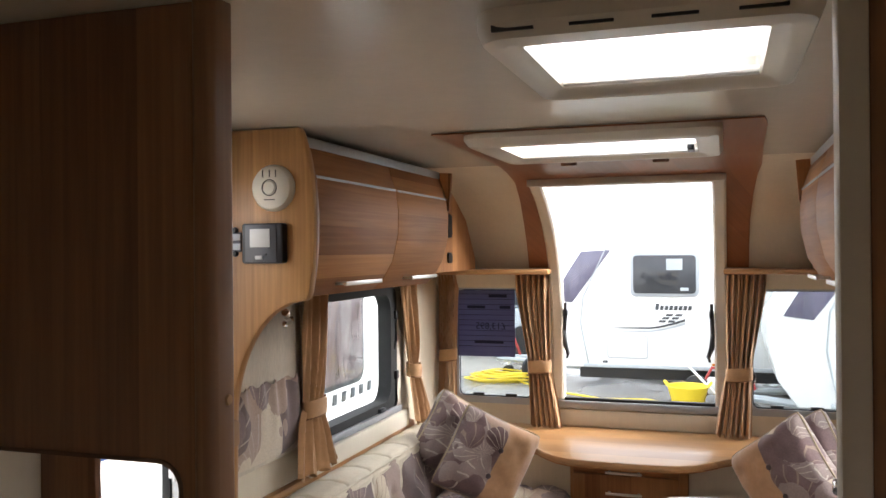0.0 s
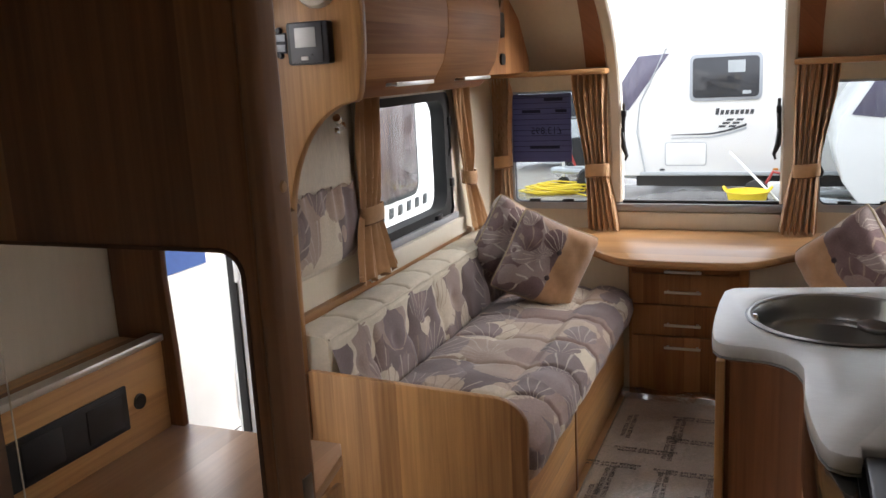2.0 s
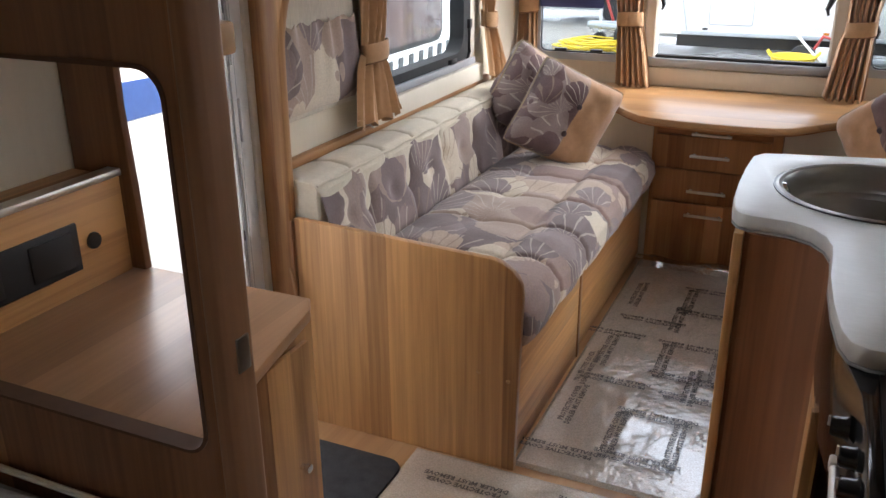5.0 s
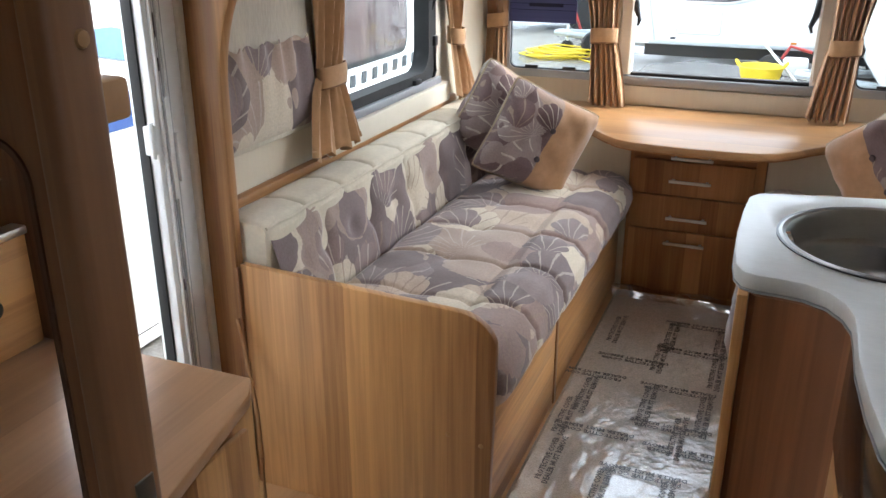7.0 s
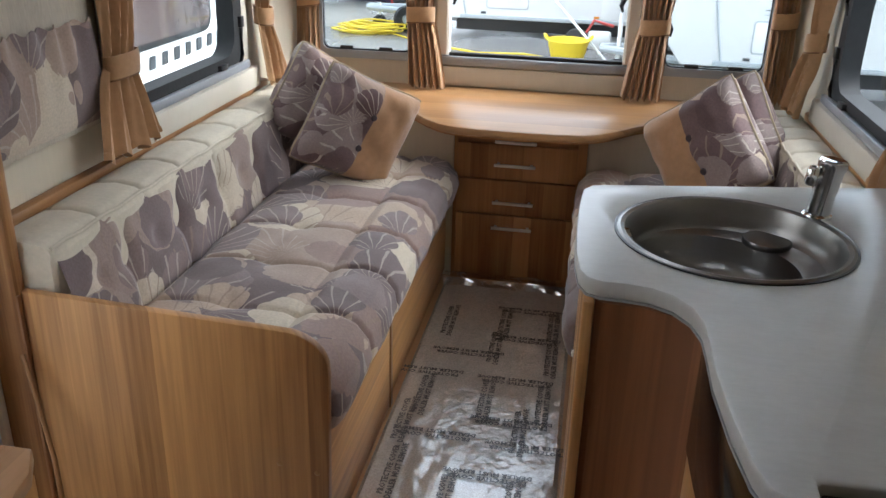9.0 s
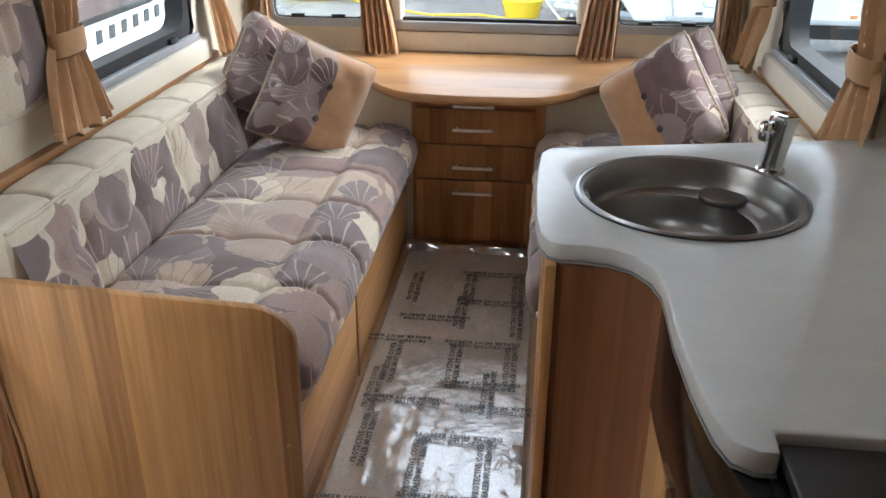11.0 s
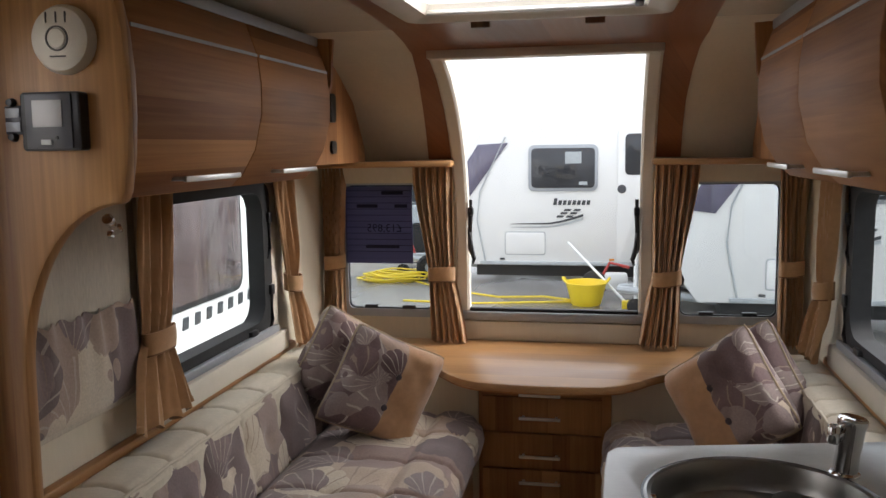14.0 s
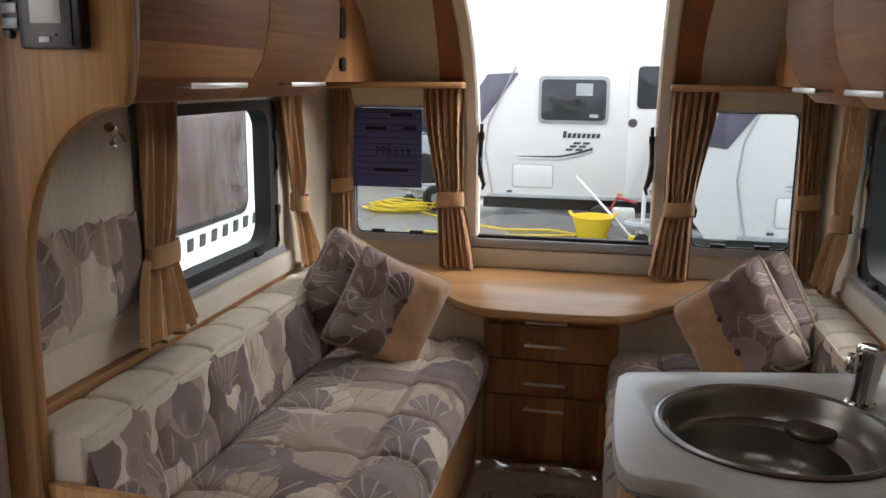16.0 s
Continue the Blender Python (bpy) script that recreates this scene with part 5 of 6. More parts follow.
# ---- poster in the front side window ----
def poster():
    m = bpy.data.materials.new("backlit_paper")
    m.use_nodes = True
    n, l = m.node_tree.nodes, m.node_tree.links
    n.remove(n["Principled BSDF"])
    a, b, mix = n.new("ShaderNodeBsdfDiffuse"), n.new("ShaderNodeBsdfTranslucent"), n.new("ShaderNodeMixShader")
    nz = n.new("ShaderNodeTexNoise")
    nz.inputs["Scale"].default_value = 9
    tc, mp = n.new("ShaderNodeTexCoord"), n.new("ShaderNodeMapping")
    mp.inputs["Scale"].default_value = (0.3, 1, 6)
    l.new(tc.outputs["Object"], mp.inputs[0])
    l.new(mp.outputs[0], nz.inputs["Vector"])
    cr = n.new("ShaderNodeValToRGB")
    cr.color_ramp.elements[0].color, cr.color_ramp.elements[1].color = (0.105, 0.105, 0.17, 1), (0.17, 0.168, 0.25, 1)
    l.new(nz.outputs[0], cr.inputs[0])
    l.new(cr.outputs[0], a.inputs[0])
    l.new(cr.outputs[0], b.inputs[0])
    mix.inputs[0].default_value = 0.55
    l.new(a.outputs[0], mix.inputs[1])
    l.new(b.outputs[0], mix.inputs[2])
    l.new(mix.outputs[0], n["Material Output"].inputs[0])
    p = thing("price_poster", (-0.795, 3.513, 1.045), "blue price poster seen from behind in the window", "poster")
    part("sheet", box(-0.955, -0.637, 3.512, 3.5135, 1.050, 1.405), m, p, "", False)
    ink = mat("dark_ink", (0.010, 0.010, 0.022), 0.8)
    for i in range(11):
        z = 1.385 - i * 0.028
        part("rule", box(-0.950, -0.642, 3.5108, 3.5116, z - 0.0012, z + 0.0012), ink, p, "", False)
    lettering("price", "£13,895", 0.052, pose(-0.770, 3.5105, 1.212, 90, 0, 0), ink, p, mirror=True)
    for x0, x1, z in ((-0.86, -0.70, 1.128), (-0.78, -0.68, 1.375), (-0.90, -0.80, 1.315), (-0.72, -0.66, 1.315)):
        part("text_bar", box(x0, x1, 3.5105, 3.5112, z - 0.008, z + 0.008), ink, p, "", False)
    return p


poster()


# ---- floor coverings ----
def film_material():
    m = bpy.data.materials.new("plastic_film_over_carpet")
    m.use_nodes = True
    n, l = m.node_tree.nodes, m.node_tree.links
    b = n["Principled BSDF"]
    tc = n.new("ShaderNodeTexCoord")
    fib = n.new("ShaderNodeTexNoise")
    fib.inputs["Scale"].default_value, fib.inputs["Detail"].default_value = 220, 4
    l.new(tc.outputs["Object"], fib.inputs["Vector"])
    cr = n.new("ShaderNodeValToRGB")
    cr.color_ramp.elements[0].color, cr.color_ramp.elements[1].color = (0.36, 0.308, 0.246, 1), (0.53, 0.465, 0.375, 1)
    cr.color_ramp.elements[0].position, cr.color_ramp.elements[1].position = 0.3, 0.7
    l.new(fib.outputs[0], cr.inputs[0])
    l.new(cr.outputs[0], b.inputs["Base Color"])
    b.inputs["Roughness"].default_value = 0.75
    b.inputs["Coat Weight"].default_value, b.inputs["Coat Roughness"].default_value = 1.0, 0.07
    b.inputs["Coat IOR"].default_value = 2.4
    # crinkles, stronger in patches
    w1, w2, patch = n.new("ShaderNodeTexNoise"), n.new("ShaderNodeTexNoise"), n.new("ShaderNodeTexNoise")
    w1.inputs["Scale"].default_value, w1.inputs["Detail"].default_value, w1.inputs["Distortion"].default_value = 30, 5, 1.2
    w2.inputs["Scale"].default_value, w2.inputs["Detail"].default_value = 5, 2
    patch.inputs["Scale"].default_value = 2.5
    for k in (w1, w2, patch):
        l.new(tc.outputs["Object"], k.inputs["Vector"])
    pr = n.new("ShaderNodeMapRange")
    pr.inputs["From Min"].default_value, pr.inputs["From Max"].default_value = 0.42, 0.62
    pr.inputs["To Min"].default_value, pr.inputs["To Max"].default_value = 0.16, 1.1
    l.new(patch.outputs[0], pr.inputs[0])
    mu = n.new("ShaderNodeMath")
    mu.operation = "MULTIPLY"
    l.new(w1.outputs[0], mu.inputs[0])
    l.new(pr.outputs[0], mu.inputs[1])
    ad = n.new("ShaderNodeMath")
    ad.operation = "MULTIPLY_ADD"
    l.new(w2.outputs[0], ad.inputs[0])
    ad.inputs[1].default_value = 0.5
    l.new(mu.outputs[0], ad.inputs[2])
    bp = n.new("ShaderNodeBump")
    bp.inputs["Strength"].default_value, bp.inputs["Distance"].default_value = 0.55, 0.012
    l.new(ad.outputs[0], bp.inputs["Height"])
    l.new(bp.outputs[0], b.inputs["Coat Normal"])
    return m


FILM = film_material()
CLEAR = glass("loose_plastic_film", (0.9, 0.9, 0.9), 0.10, 0.30, 0.85)
INK = mat("brown_film_print", (0.085, 0.069, 0.057), 0.5, coat=0.3)


def carpet(x0, x1, y0, y1, z, label, seed):
    c = thing("carpet", ((x0 + x1) / 2, (y0 + y1) / 2, 0), label, "carpet")
    nx, ny = int((x1 - x0) / 0.012), int((y1 - y0) / 0.012)

    def f(u, v):
        x, y = x0 + (x1 - x0) * u, y0 + (y1 - y0) * v
        e = min(u * (x1 - x0), (1 - u) * (x1 - x0), v * (y1 - y0), (1 - v) * (y1 - y0))
        h = z * min(1, e / 0.012) ** 0.5
        h += 0.0022 * abs(noise.noise((x * 11 + seed, y * 7, 0))) + 0.0012 * noise.noise((x * 30, y * 22, seed))
        return Vector((x, y, 0.0015 + h))

    part("film_surface", sheet(f, nx, ny), FILM, c, "beige carpet under shiny crinkled film")
    return c


front_carpet = carpet(-0.275, 0.255, 1.309, 3.0, 0.010, "beige carpet covered in shiny printed protective film", 1)
rear_carpet = carpet(-0.56, 0.47, 0.20, 1.275, 0.006, "beige entrance carpet under printed protective film", 5)


def prints(owner, places):
    cu = bpy.data.curves.new("print", "FONT")
    cu.body, cu.size, cu.align_x, cu.align_y, cu.space_line = "PROTECTIVE COVER\nDEALER MUST REMOVE", 0.024, "CENTER", "CENTER", 1.0
    cu.offset = 0.0009
    cu.resolution_u = 1
    tmp = bpy.data.objects.new("print", cu)
    me = bpy.data.meshes.new_from_object(tmp)
    bpy.data.objects.remove(tmp)
    bpy.data.curves.remove(cu)
    me.materials.append(INK)
    for x, y, turn, z in places:
        o = new("print", me)
        o.parent = owner
        o.matrix_basis = Matrix.Translation(-owner.location) @ pose(x, y, z, 0, 0, turn)


prints(front_carpet, [(x, y, r, 0.0165) for x, y, r in (
    (0.10, 2.73, 180), (0.015, 2.62, 90), (0.195, 2.62, 90), (-0.19, 2.60, 90), (0.10, 2.50, 180), (-0.09, 2.37, 180), (0.20, 2.38, 90), (0.0, 2.43, 90),
    (0.09, 2.21, 180), (0.01, 2.09, 90), (0.19, 2.09, 90), (-0.19, 2.08, 90), (-0.21, 2.22, 180), (0.10, 1.97, 180), (-0.12, 1.87, 180), (0.16, 1.85, 180),
    (-0.22, 1.93, 90), (0.13, 1.93, 90), (0.06, 1.70, 180), (0.14, 1.58, 90), (-0.04, 1.58, 90), (-0.20, 1.68, 90), (0.05, 1.45, 180), (-0.18, 1.42, 180))])
prints(rear_carpet, [(x, y, r, 0.0115) for x, y, r in ((-0.36, 1.16, 180), (0.02, 1.20, 180), (-0.30, 0.78, 90), (0.0, 1.03, 180), (0.2, 1.08, 90), (-0.12, 0.90, 90), (0.12, 0.88, 180))])


def film_lip():
    o = thing("loose_film", (0, 2.95, 0), "loose clear plastic film crumpled against the chest", "film")

    def f(u, v):
        x = -0.275 + 0.53 * u
        y = 2.90 + 0.085 * v
        z = 0.020 + 0.022 * math.sin(math.pi * v) * (1 + 0.5 * math.sin(x * 21)) + 0.012 * noise.noise((x * 14, v * 3, 2)) + 0.012 * v
        return Vector((x, y, max(z, 0.015)))

    part("film", sheet(f, 60, 14), CLEAR, o)
    return o


film_lip()


def door_mat():
    o = tagged(part("door_mat", prism(rounded(-1.03, -0.555, 0.70, 1.185, 0.05), "z", 0.002, 0.012, 0.003), RUBBER_MAT), "black speckled rubber mat by the entrance", "mat")
    return o


RUBBER_MAT = mat("speckled_rubber", (0.035, 0.036, 0.038), 0.85, spread=0.5, scale=260, bump=0.5, bump_scale=500)
door_mat()
cable = thing("cable", (-0.9, 1.24, 0), "thin brown cable hanging beside the sofa end", "cable")
part("cord", tube([(-0.955, 1.262, 0.52), (-0.945, 1.255, 0.50), (-0.915, 1.235, 0.40), (-0.885, 1.215, 0.28), (-0.875, 1.205, 0.15), (-0.873, 1.20, 0.02)], 0.006, 8), mat("brown_cord", (0.26, 0.135, 0.055), 0.5), cable)


# ---- rear: bed and hanging tag ----
def bed():
    b = thing("bed", (-0.62, -0.9, 0), "rear bed with grey piped mattress", "bed")
    part("base", box(-1.055, -0.24, -1.95, 0.08, 0.0, 0.45, 0.004), WALNUT_Z, b)

    def top(u, v):
        x, y = -1.05 + 0.82 * u, -1.95 + 2.085 * v
        e = min(u * 0.82, (1 - u) * 0.82, v * 2.085, (1 - v) * 2.085)
        return Vector((x, y, 0.452 + 0.185 * min(1, e / 0.03) ** 0.4 + 0.006 * noise.noise((x * 5, y * 5, 1))))

    part("mattress", sheet(top, 60, 90), GREY_CLOTH, b, "grey cloth mattress")
    part("piping", tube([(-1.04, 0.125, 0.638), (-0.24, 0.125, 0.638), (-0.237, 0.05, 0.638), (-0.237, -1.9, 0.638)], 0.006, 8), CREAM_FABRIC, b)
    return b


GREY_CLOTH = mat("grey_mattress_cloth", (0.30, 0.29, 0.28), 0.95, spread=0.1, bump=0.4, bump_scale=300)
bed()
tag = thing("hanging_tag", (-0.79, 0.135, 0.67), "white paper tag hanging on a thin cord", "tag")
part("paper", box(-0.850, -0.795, 0.1345, 0.1355, 0.655, 0.79), mat("white_paper", (0.62, 0.61, 0.58), 0.8), tag, "", False)
part("cord", tube([(-0.82, 0.136, 0.785), (-0.82, 0.138, 1.33)], 0.0015, 6), CREAM_FABRIC, tag)


# ---- outside ----
GROUND_Z = -0.42


def wet_ground():
    m = bpy.data.materials.new("wet_asphalt")
    m.use_nodes = True
    n, l = m.node_tree.nodes, m.node_tree.links
    b = n["Principled BSDF"]
    tc = n.new("ShaderNodeTexCoord")
    big, fine = n.new("ShaderNodeTexNoise"), n.new("ShaderNodeTexNoise")
    big.inputs["Scale"].default_value, fine.inputs["Scale"].default_value = 0.5, 60
    fine.inputs["Detail"].default_value = 5
    for k in (big, fine):
        l.new(tc.outputs["Object"], k.inputs["Vector"])
    cr = n.new("ShaderNodeValToRGB")
    cr.color_ramp.elements[0].color, cr.color_ramp.elements[1].color = (0.12, 0.112, 0.098, 1), (0.25, 0.235, 0.205, 1)
    cr.color_ramp.elements[0].position, cr.color_ramp.elements[1].position = 0.35, 0.68
    mx = n.new("ShaderNodeMath")
    mx.operation = "MULTIPLY_ADD"
    mx.inputs[1].default_value = 0.5
    l.new(fine.outputs[0], mx.inputs[0])
    hb = n.new("ShaderNodeMath")
    hb.operation = "MULTIPLY"
    hb.inputs[1].default_value = 0.5
    l.new(big.outputs[0], hb.inputs[0])
    l.new(hb.outputs[0], mx.inputs[2])
    l.new(mx.outputs[0], cr.inputs[0])
    l.new(cr.outputs[0], b.inputs["Base Color"])
    rr = n.new("ShaderNodeMapRange")
    rr.inputs["From Min"].default_value, rr.inputs["From Max"].default_value = 0.4, 0.6
    rr.inputs["To Min"].default_value, rr.inputs["To Max"].default_value = 0.15, 0.6
    l.new(big.outputs[0], rr.inputs[0])
    l.new(rr.outputs[0], b.inputs["Roughness"])
    bp = n.new("ShaderNodeBump")
    bp.inputs["Strength"].default_value, bp.inputs["Distance"].default_value = 0.4, 0.01
    l.new(fine.outputs[0], bp.inputs["Height"])
    l.new(bp.outputs[0], b.inputs["Normal"])
    return m


bm = bmesh.new()
bmesh.ops.create_circle(bm, cap_ends=True, radius=600, segments=64)
bmesh.ops.translate(bm, verts=bm.verts, vec=(0, 0, GROUND_Z))
structure("ground", bm, wet_ground(), "wet grey asphalt sales yard", "ground", False)
# underside, outer skin and roof of this caravan
structure("chassis", box(-0.95, 0.95, REAR, 3.4, -0.30, -0.10), BLACK, "black chassis under the caravan floor", "chassis", False)
structure("roof", prism(rect(-W - 0.034, W + 0.034, REAR, 2.64), "z", HEAD + 0.0415, HEAD + 0.06, holes=[(lambda h: rect(*h))(h) for h in HOLES]), GEL, "white caravan roof skin", "roof", False)

PLUM = mat("plum_curtained_glass", (0.13, 0.12, 0.17), 0.08, spread=0.35, scale=9, stretch=(6, 1, 1))
STRIPE = mat("charcoal_graphic", (0.05, 0.055, 0.06), 0.35)
SILVER = mat("silver_graphic", (0.42, 0.45, 0.46), 0.3)
RED = mat("red_plastic", (0.45, 0.05, 0.04), 0.4)
YELLOW = mat("yellow_plastic", (0.80, 0.60, 0.03), 0.45, spread=0.08)
AMBER = mat("amber_lens", (0.60, 0.22, 0.03), 0.2)


def touring_caravan(x0, y0, label, name_bars, reach=0.95):
    """A white touring caravan broadside on, with its nose towards -x; y0 is the near side."""
    c = thing("touring_caravan", (x0, y0, GROUND_Z), label, "caravan", "parked caravans")
    zb, zt = -0.08, 2.12
    L = 5.6
    nose = [(0.30, zb), (0.10, 0.20), (0.02, 0.55), (0.05, 0.85), (0.62, 1.75), (0.95, 2.02), (1.5, zt), (L - 0.3, zt), (L, 1.9), (L, zb)]
    part("body", prism([(x0 + px, pz) for px, pz in nose], "y", y0, y0 + 2.2, 0.03), GEL, c)
    part("skirt", box(x0 + 0.55, x0 + L - 0.2, y0 + 0.12, y0 + 2.1, -0.24, zb - 0.001), BLACK, c, "dark underside")
    part("side_window", prism([(x0 + 0.46, 0.86), (x0 + 0.16, 0.90), (x0 + 0.42, 1.33), (x0 + 0.60, 1.60), (x0 + 1.02, 1.62)], "y", y0 - 0.02, y0 + 0.02, 0.004), PLUM, c, "plum tinted quarter window")
    w = part("window", prism(rounded(x0 + 1.30, x0 + 2.24, 0.955, 1.585, 0.08), "y", y0 - 0.03, y0 + 0.005, 0.006), GREY_METAL, c, "grey framed side window")
    part("pane", prism(rounded(x0 + 1.34, x0 + 2.20, 1.0, 1.54, 0.06), "y", y0 - 0.038, y0 - 0.031, 0.002), DARK_GLASS, w)
    part("notice", box(x0 + 1.80, x0 + 2.02, y0 - 0.041, y0 - 0.039, 1.33, 1.49), SILVER, w, "pale notice in the window", False)
    part("notice", box(x0 + 1.99, x0 + 2.10, y0 - 0.041, y0 - 0.039, 1.04, 1.085), SILVER, w, "", False)
    d = part("door", prism(rounded(x0 + 2.50, x0 + 3.08, -0.02, 1.78, 0.06), "y", y0 - 0.02, y0 + 0.005, 0.006), GEL, c)
    part("door_window", prism(rounded(x0 + 2.60, x0 + 2.98, 1.17, 1.72, 0.06), "y", y0 - 0.03, y0 - 0.021, 0.003), DARK_GLASS, d, "dark door window")
    part("door_handle", lathe([(0, 0.02), (0.05, 0.018), (0.06, 0)], 18, pose(x0 + 2.56, y0 - 0.021, 0.98, 90, 0, 0)), SLATE, d)
    part("seam", tube([(x0 + 0.98, y0 - 0.012, 1.70), (x0 + 0.62, y0 - 0.012, 0.95), (x0 + 0.58, y0 - 0.012, 0.55), (x0 + 0.70, y0 - 0.012, -0.06)], 0.012, 6), SILVER, c, "grey body seam")
    lk = part("locker_door", prism(rounded(x0 + 0.98, x0 + 1.52, 0.08, 0.38, 0.03), "y", y0 - 0.008, y0 + 0.004, 0.003), GEL, c)
    part("locker_seal", prism(rounded(x0 + 0.965, x0 + 1.535, 0.065, 0.395, 0.04), "y", y0 - 0.005, y0 + 0.002, holes=[rounded(x0 + 0.982, x0 + 1.518, 0.082, 0.378, 0.03)]), SILVER, c, "grey locker seal")
    part("skirt_rail", box(x0 + 0.62, x0 + L - 0.05, y0 - 0.025, y0 + 0.01, -0.07, -0.02, 0.006), SILVER, c, "grey lower rail")
    for xx in (0.90, 2.4):
        part("marker_light", box(x0 + xx, x0 + xx + 0.07, y0 - 0.04, y0 - 0.026, 0.0, 0.03, 0.004), AMBER if xx > 1 else STRIPE, c)
    # swooping graphic and name bars
    for k, (dz, m) in enumerate(((0.0, STRIPE), (-0.045, SILVER))):
        part("graphic", sheet(lambda u, v: Vector((x0 + 1.05 + 1.0 * u, y0 - 0.008, 0.50 + dz + 0.012 * u + 0.16 * max(0, u - 0.5) ** 1.5 * 2 + (v - 0.5) * 0.028 * (0.3 + u))), 20, 1, thick=0.003), m, c)
    for i in range(2):
        for j in range(3):
            xx, zz = x0 + 1.68 + i * 0.13 + j * 0.05, 0.59 + j * 0.045
            part("graphic", prism([(xx, zz), (xx + 0.09, zz), (xx + 0.11, zz + 0.03), (xx + 0.02, zz + 0.03)], "y", y0 - 0.009, y0 - 0.002), STRIPE, c)
    for i in range(name_bars):
        xx = x0 + 1.64 + i * 0.064
        part("name_bar", prism([(xx, 0.765), (xx + 0.045, 0.765), (xx + 0.057, 0.765 + (0.09 if i == 0 else 0.062)), (xx + 0.012, 0.765 + (0.09 if i == 0 else 0.062))], "y", y0 - 0.009, y0 - 0.002), STRIPE, c)
    for yy in (y0 + 0.10, y0 + 1.95):
        wh = part("wheel", lathe([(0.0, -0.09), (0.28, -0.09), (0.31, -0.06), (0.31, 0.06), (0.28, 0.09), (0, 0.09)], 28, pose(x0 + 3.6, yy, GROUND_Z + 0.31, 90, 0, 0)), RUBBER, c)
        part("rim", lathe([(0.0, -0.095), (0.18, -0.10), (0.19, -0.092)], 20, pose(x0 + 3.6, yy, GROUND_Z + 0.31, -90, 0, 0)), SILVER, wh)
    fr = bmesh.new()
    for s in (-1, 1):
        tube([(x0 + 0.6, y0 + 1.1 + s * 0.6, -0.15), (x0 - reach, y0 + 1.1 + s * 0.05, -0.12)], 0.045, 8, bm=fr)
    part("a_frame", fr, SILVER, c, "grey drawbar")
    jw = tube([(x0 - reach + 0.2, y0 + 1.0, 0.35), (x0 - reach + 0.2, y0 + 1.0, -0.30)], 0.025, 10)
    part("jockey_post", jw, WHITE_METAL, c)
    part("jockey_wheel", lathe([(0, -0.04), (0.10, -0.035), (0.10, 0.035), (0, 0.04)], 18, pose(x0 - reach + 0.2, y0 + 1.0, GROUND_Z + 0.10, 90, 0, 0)), RUBBER, c)
    part("hand_brake", tube([(x0 - reach + 0.4, y0 + 0.98, -0.05), (x0 - reach + 0.27, y0 + 0.97, 0.30)], 0.02, 8), RED, c, "red brake lever")
    return c


touring_caravan(-2.16, 11.5, "white touring caravan parked across the yard", 8)
touring_caravan(0.85, 8.85, "white touring caravan parked nearer with nose showing", 0, 0.5)


def neighbour():
    """The caravan parked alongside on the entrance side."""
    x = -2.4
    c = thing("neighbour_caravan", (x, 3.5, GROUND_Z), "white caravan with navy stripe parked alongside", "caravan", "parked caravans")
    part("body", prism([(-3.0, -0.36), (6.25, -0.36), (6.32, 0.1), (6.25, 0.9), (5.9, 1.7), (5.4, 2.1), (4.8, 2.25), (-3.0, 2.25)], "x", x - 2.2, x, 0.03), GEL, c)
    w = part("window", prism(rounded(4.20, 5.50, 0.575, 1.40, 0.12), "x", x - 0.005, x + 0.02, 0.006), RUBBER, c, "black framed window")
    part("pane", prism(rounded(4.24, 5.46, 0.615, 1.36, 0.10), "x", x + 0.021, x + 0.026, 0.002), WARM_GLASS, w)
    part("stripe", prism([(1.2, 0.64), (2.70, 0.63), (2.70, 0.78), (2.3, 0.80), (1.2, 0.84)], "x", x + 0.001, x + 0.006), NAVY, c, "navy vinyl stripe")
    part("stripe", prism([(1.2, 0.98), (2.3, 0.98), (2.72, 0.88), (2.72, 1.02), (2.5, 1.07), (1.2, 1.09)], "x", x + 0.001, x + 0.006), NAVY_PALE, c, "pale blue vinyl stripe")
    for i in range(7):
        y = 4.60 + i * 0.165
        z = 0.445 + 0.004 * i
        part("name_bar", prism([(y, z), (y + 0.075, z), (y + 0.088, z + 0.080), (y + 0.013, z + 0.080)], "x", x + 0.001, x + 0.006), STRIPE, c)
    v = part("vent", prism(rounded(2.86, 3.02, -0.32, 0.02, 0.03), "x", x + 0.001, x + 0.02, 0.004), SILVER, c, "grey service flap")
    for k in range(5):
        part("slat", box(x + 0.020, x + 0.026, 2.88, 3.0, -0.28 + k * 0.055, -0.26 + k * 0.055), GEL, v, "", False)
    part("skirt_rail", box(x - 0.01, x + 0.03, -2.9, 6.2, -0.40, -0.355, 0.008), GEL, c)
    for y in (1.6,):
        wh = part("wheel", lathe([(0.0, -0.09), (0.28, -0.09), (0.31, -0.06), (0.31, 0.06), (0.28, 0.09), (0, 0.09)], 24, pose(x - 0.12, y - 0.6, GROUND_Z + 0.31, 0, 90, 0)), RUBBER, c)
    return c


WARM_GLASS = mat("brown_tinted_window", (0.10, 0.075, 0.072), 0.05, spread=0.5, scale=14, stretch=(1, 3, 0.3))
NAVY_PALE = mat("pale_blue_vinyl", (0.12, 0.22, 0.36), 0.3)
neighbour()


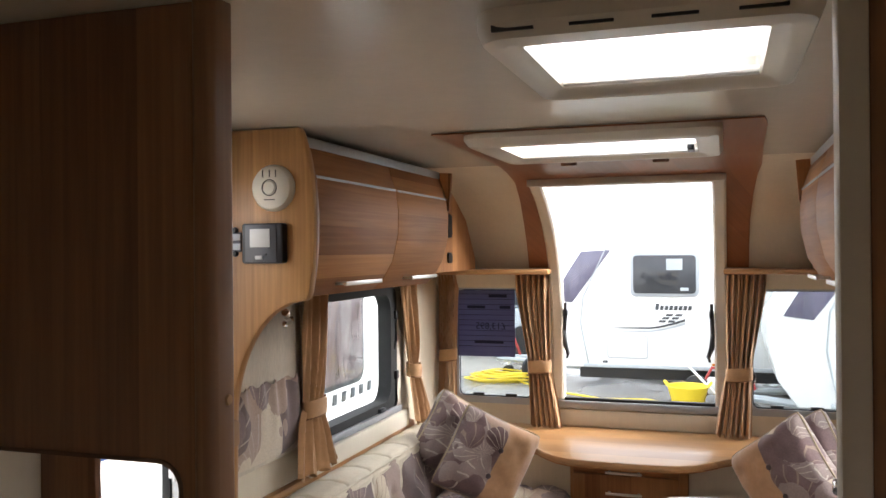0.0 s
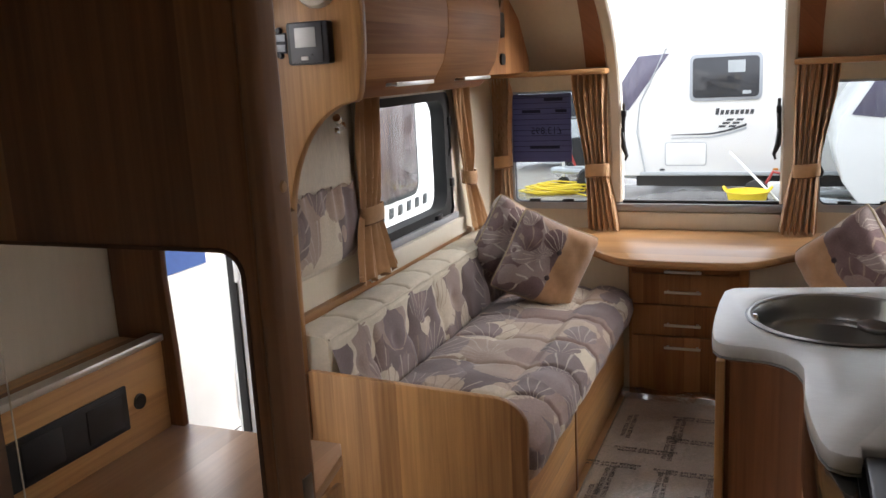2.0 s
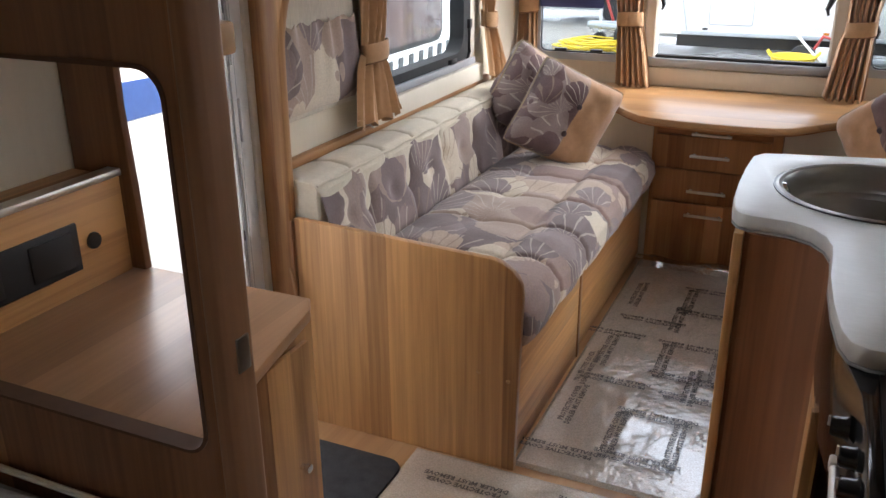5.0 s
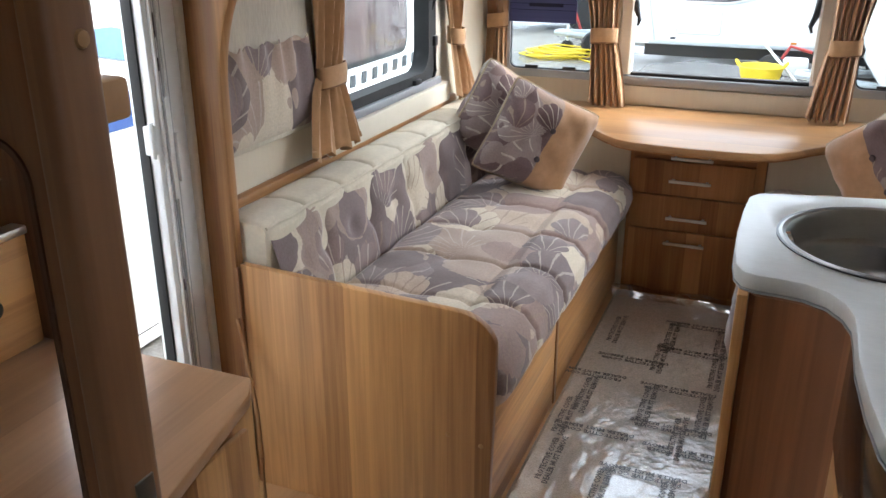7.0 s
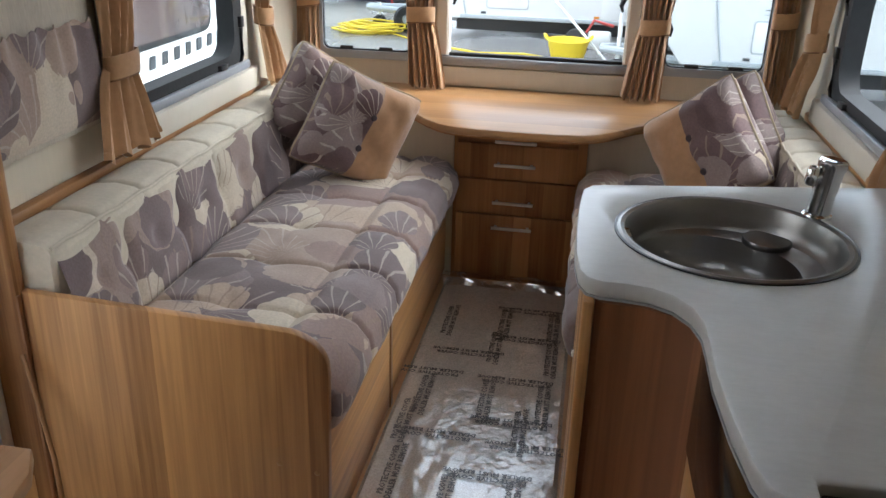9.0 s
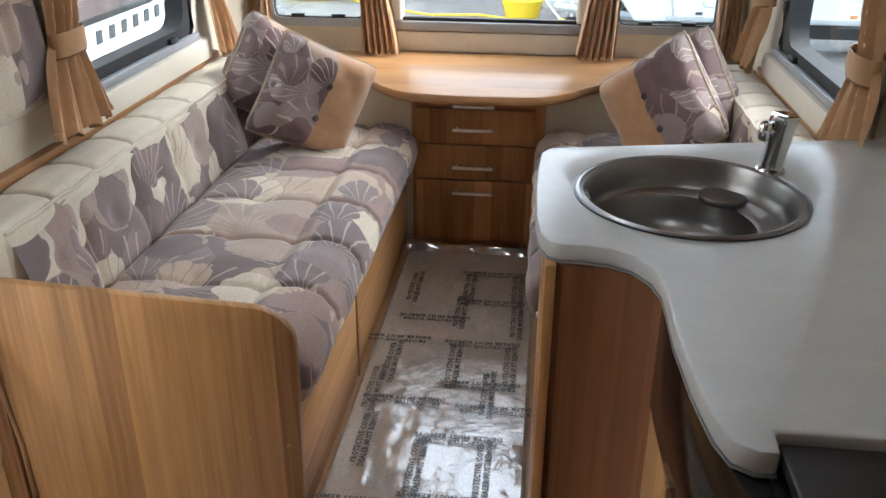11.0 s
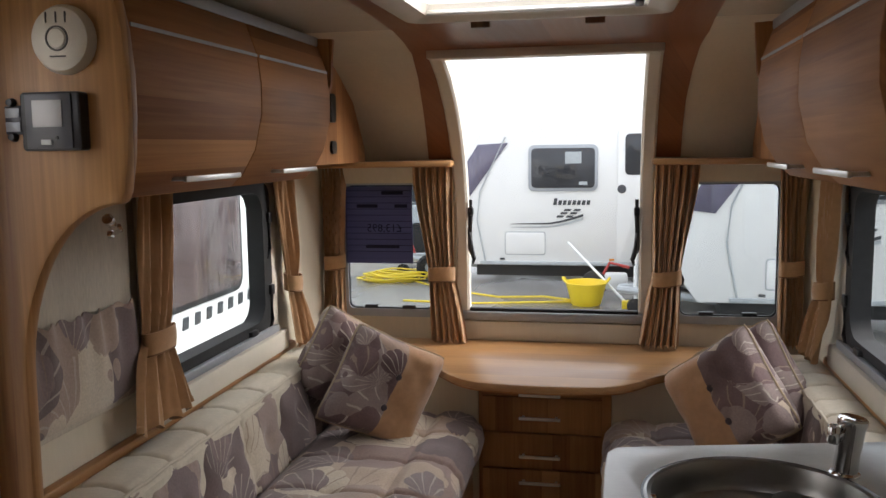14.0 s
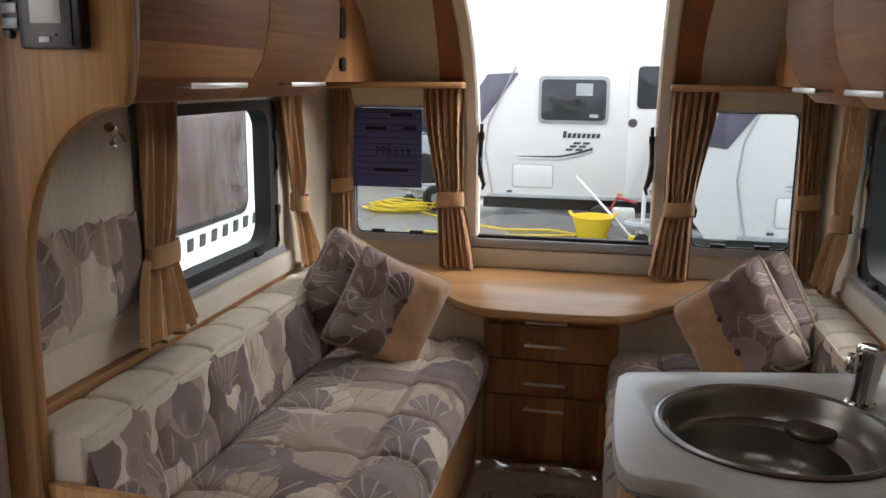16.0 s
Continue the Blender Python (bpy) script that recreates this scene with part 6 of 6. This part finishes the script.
def right_neighbour():
    c = thing("white_caravan", (5.0, 3.5, GROUND_Z), "white caravan parked on the kitchen side", "caravan", "parked caravans")
    part("body", prism([(-3.0, -0.1), (3.0, -0.1), (3.1, 0.5), (2.7, 1.6), (2.2, 2.1), (-3.0, 2.1)], "x", 5.0, 7.2, 0.03), GEL, c)
    part("window", prism(rounded(1.2, 2.1, 0.9, 1.5, 0.08), "x", 4.985, 5.003, 0.004), DARK_GLASS, c)
    part("wheel", lathe([(0.0, -0.09), (0.28, -0.09), (0.31, -0.06), (0.31, 0.06), (0.28, 0.09), (0, 0.09)], 24, pose(5.15, 0.5, GROUND_Z + 0.31, 0, 90, 0)), RUBBER, c)
    part("leg", tube([(5.3, 2.4, GROUND_Z), (5.3, 2.4, -0.08)], 0.03, 8), STRIPE, c)
    return c


right_neighbour()


def tub():
    t = thing("yellow_tub", (-0.04, 10.45, GROUND_Z), "bright yellow flexible plastic tub on the ground", "tub")
    part("bucket", lathe([(0.17, 0.0), (0.185, 0.02), (0.255, 0.28), (0.27, 0.285), (0.265, 0.295), (0.245, 0.29), (0.175, 0.03), (0, 0.02)], 30, pose(-0.04, 10.45, GROUND_Z)), YELLOW, t)
    for s in (-1, 1):
        part("handle", tube([(-0.04 + s * 0.25, 10.38, GROUND_Z + 0.29), (-0.04 + s * 0.29, 10.41, GROUND_Z + 0.34), (-0.04 + s * 0.29, 10.49, GROUND_Z + 0.34), (-0.04 + s * 0.25, 10.52, GROUND_Z + 0.29)], 0.015, 8), YELLOW, t)
    return t


tub()


def broom():
    b = thing("broom", (0.3, 10.9, GROUND_Z), "long white-handled broom leaning by the drawbar", "broom")
    part("pole", tube([(-0.30, 11.2, 0.28), (0.46, 10.25, GROUND_Z + 0.06)], 0.016, 8), WHITE_METAL, b)
    part("head", box(0.40, 0.60, 10.18, 10.28, GROUND_Z, GROUND_Z + 0.10, 0.01), YELLOW, b, "yellow broom head")
    return b


broom()


def toy_grinder():
    m = thing("petrol_saw", (0.25, 11.0, GROUND_Z), "red and white petrol disc saw on the ground", "saw")
    part("body", box(0.18, 0.48, 10.95, 11.15, GROUND_Z + 0.10, GROUND_Z + 0.32, 0.04), WHITE_METAL, m)
    part("guard", lathe([(0, -0.03), (0.17, -0.03), (0.17, 0.03), (0, 0.03)], 24, pose(0.05, 11.0, GROUND_Z + 0.18, 90, 0, 0)), SLATE, m)
    part("handle", tube([(0.12, 11.02, GROUND_Z + 0.22), (0.25, 11.0, GROUND_Z + 0.46), (0.50, 11.0, GROUND_Z + 0.40)], 0.02, 8), RED, m, "red handle")
    return m


toy_grinder()


def cable_coil():
    o = thing("cable_coil", (-2.9, 12.1, GROUND_Z), "coiled yellow mains cable lying on the asphalt", "cable")
    rnd = random.Random(4)
    for k in range(9):
        cx, cy, a, b = -2.95 + rnd.uniform(-0.12, 0.12), 12.15 + rnd.uniform(-0.1, 0.1), 0.40 + rnd.uniform(-0.08, 0.1), 0.25 + rnd.uniform(-0.05, 0.05)
        z = GROUND_Z + 0.015 + k * 0.014
        part("turn", tube([(cx + a * math.cos(t * 0.2618), cy + b * math.sin(t * 0.2618), z + 0.01 * math.sin(t)) for t in range(24)], 0.014, 6, True), YELLOW, o)
    run = [(-2.6, 12.0, GROUND_Z + 0.012), (-2.0, 11.3, GROUND_Z + 0.012), (-1.2, 10.8, GROUND_Z + 0.012), (-0.6, 10.9, GROUND_Z + 0.012), (-0.1, 10.6, GROUND_Z + 0.012), (-0.8, 10.45, GROUND_Z + 0.012), (-1.5, 10.3, GROUND_Z + 0.012), (-2.4, 10.4, GROUND_Z + 0.012)]
    part("run", tube(run, 0.013, 6), YELLOW, o)
    return o


cable_coil()
hw = thing("spare_wheel", (-2.45, 12.25, GROUND_Z), "black trolley wheel lying beside the cable", "wheel")
part("tyre", lathe([(0.07, -0.05), (0.17, -0.05), (0.19, 0.0), (0.17, 0.05), (0.07, 0.05)], 24, pose(-2.45, 12.25, GROUND_Z + 0.19, 90, 0, 25)), RUBBER, hw)
part("hub", lathe([(0, -0.03), (0.07, -0.04), (0.07, 0.04), (0, 0.03)], 20, pose(-2.45, 12.25, GROUND_Z + 0.19, 90, 0, 25)), SILVER, hw)


def car():
    x0, y0 = -6.4, 15.0
    c = thing("parked_car", (x0 + 1.9, y0, GROUND_Z), "grey estate car parked beyond the caravans", "car")
    body = [(0, 0.25), (0.05, 0.75), (0.9, 0.92), (3.7, 0.95), (3.95, 0.75), (3.98, 0.25)]
    part("body", prism([(x0 + a, GROUND_Z + b) for a, b in body], "y", y0, y0 + 1.7, 0.05), SILVER, c)
    part("cabin", prism([(x0 + 0.95, GROUND_Z + 0.95), (x0 + 1.5, GROUND_Z + 1.45), (x0 + 3.4, GROUND_Z + 1.48), (x0 + 3.75, GROUND_Z + 0.95)], "y", y0 + 0.08, y0 + 1.62, 0.05), SILVER, c)
    for a, b in ((1.25, 2.2), (2.28, 3.4)):
        part("window", prism([(x0 + a, GROUND_Z + 1.0), (x0 + a + (0.35 if a < 2 else 0), GROUND_Z + 1.40), (x0 + b, GROUND_Z + 1.40), (x0 + b, GROUND_Z + 1.0)], "y", y0 + 0.06, y0 + 0.085), DARK_GLASS, c)
    for a in (0.75, 3.15):
        part("wheel", lathe([(0, -0.1), (0.28, -0.1), (0.31, -0.05), (0.31, 0.05), (0.28, 0.1), (0, 0.1)], 24, pose(x0 + a, y0 + 0.06, GROUND_Z + 0.31, 90, 0, 0)), RUBBER, c)
    return c


car()
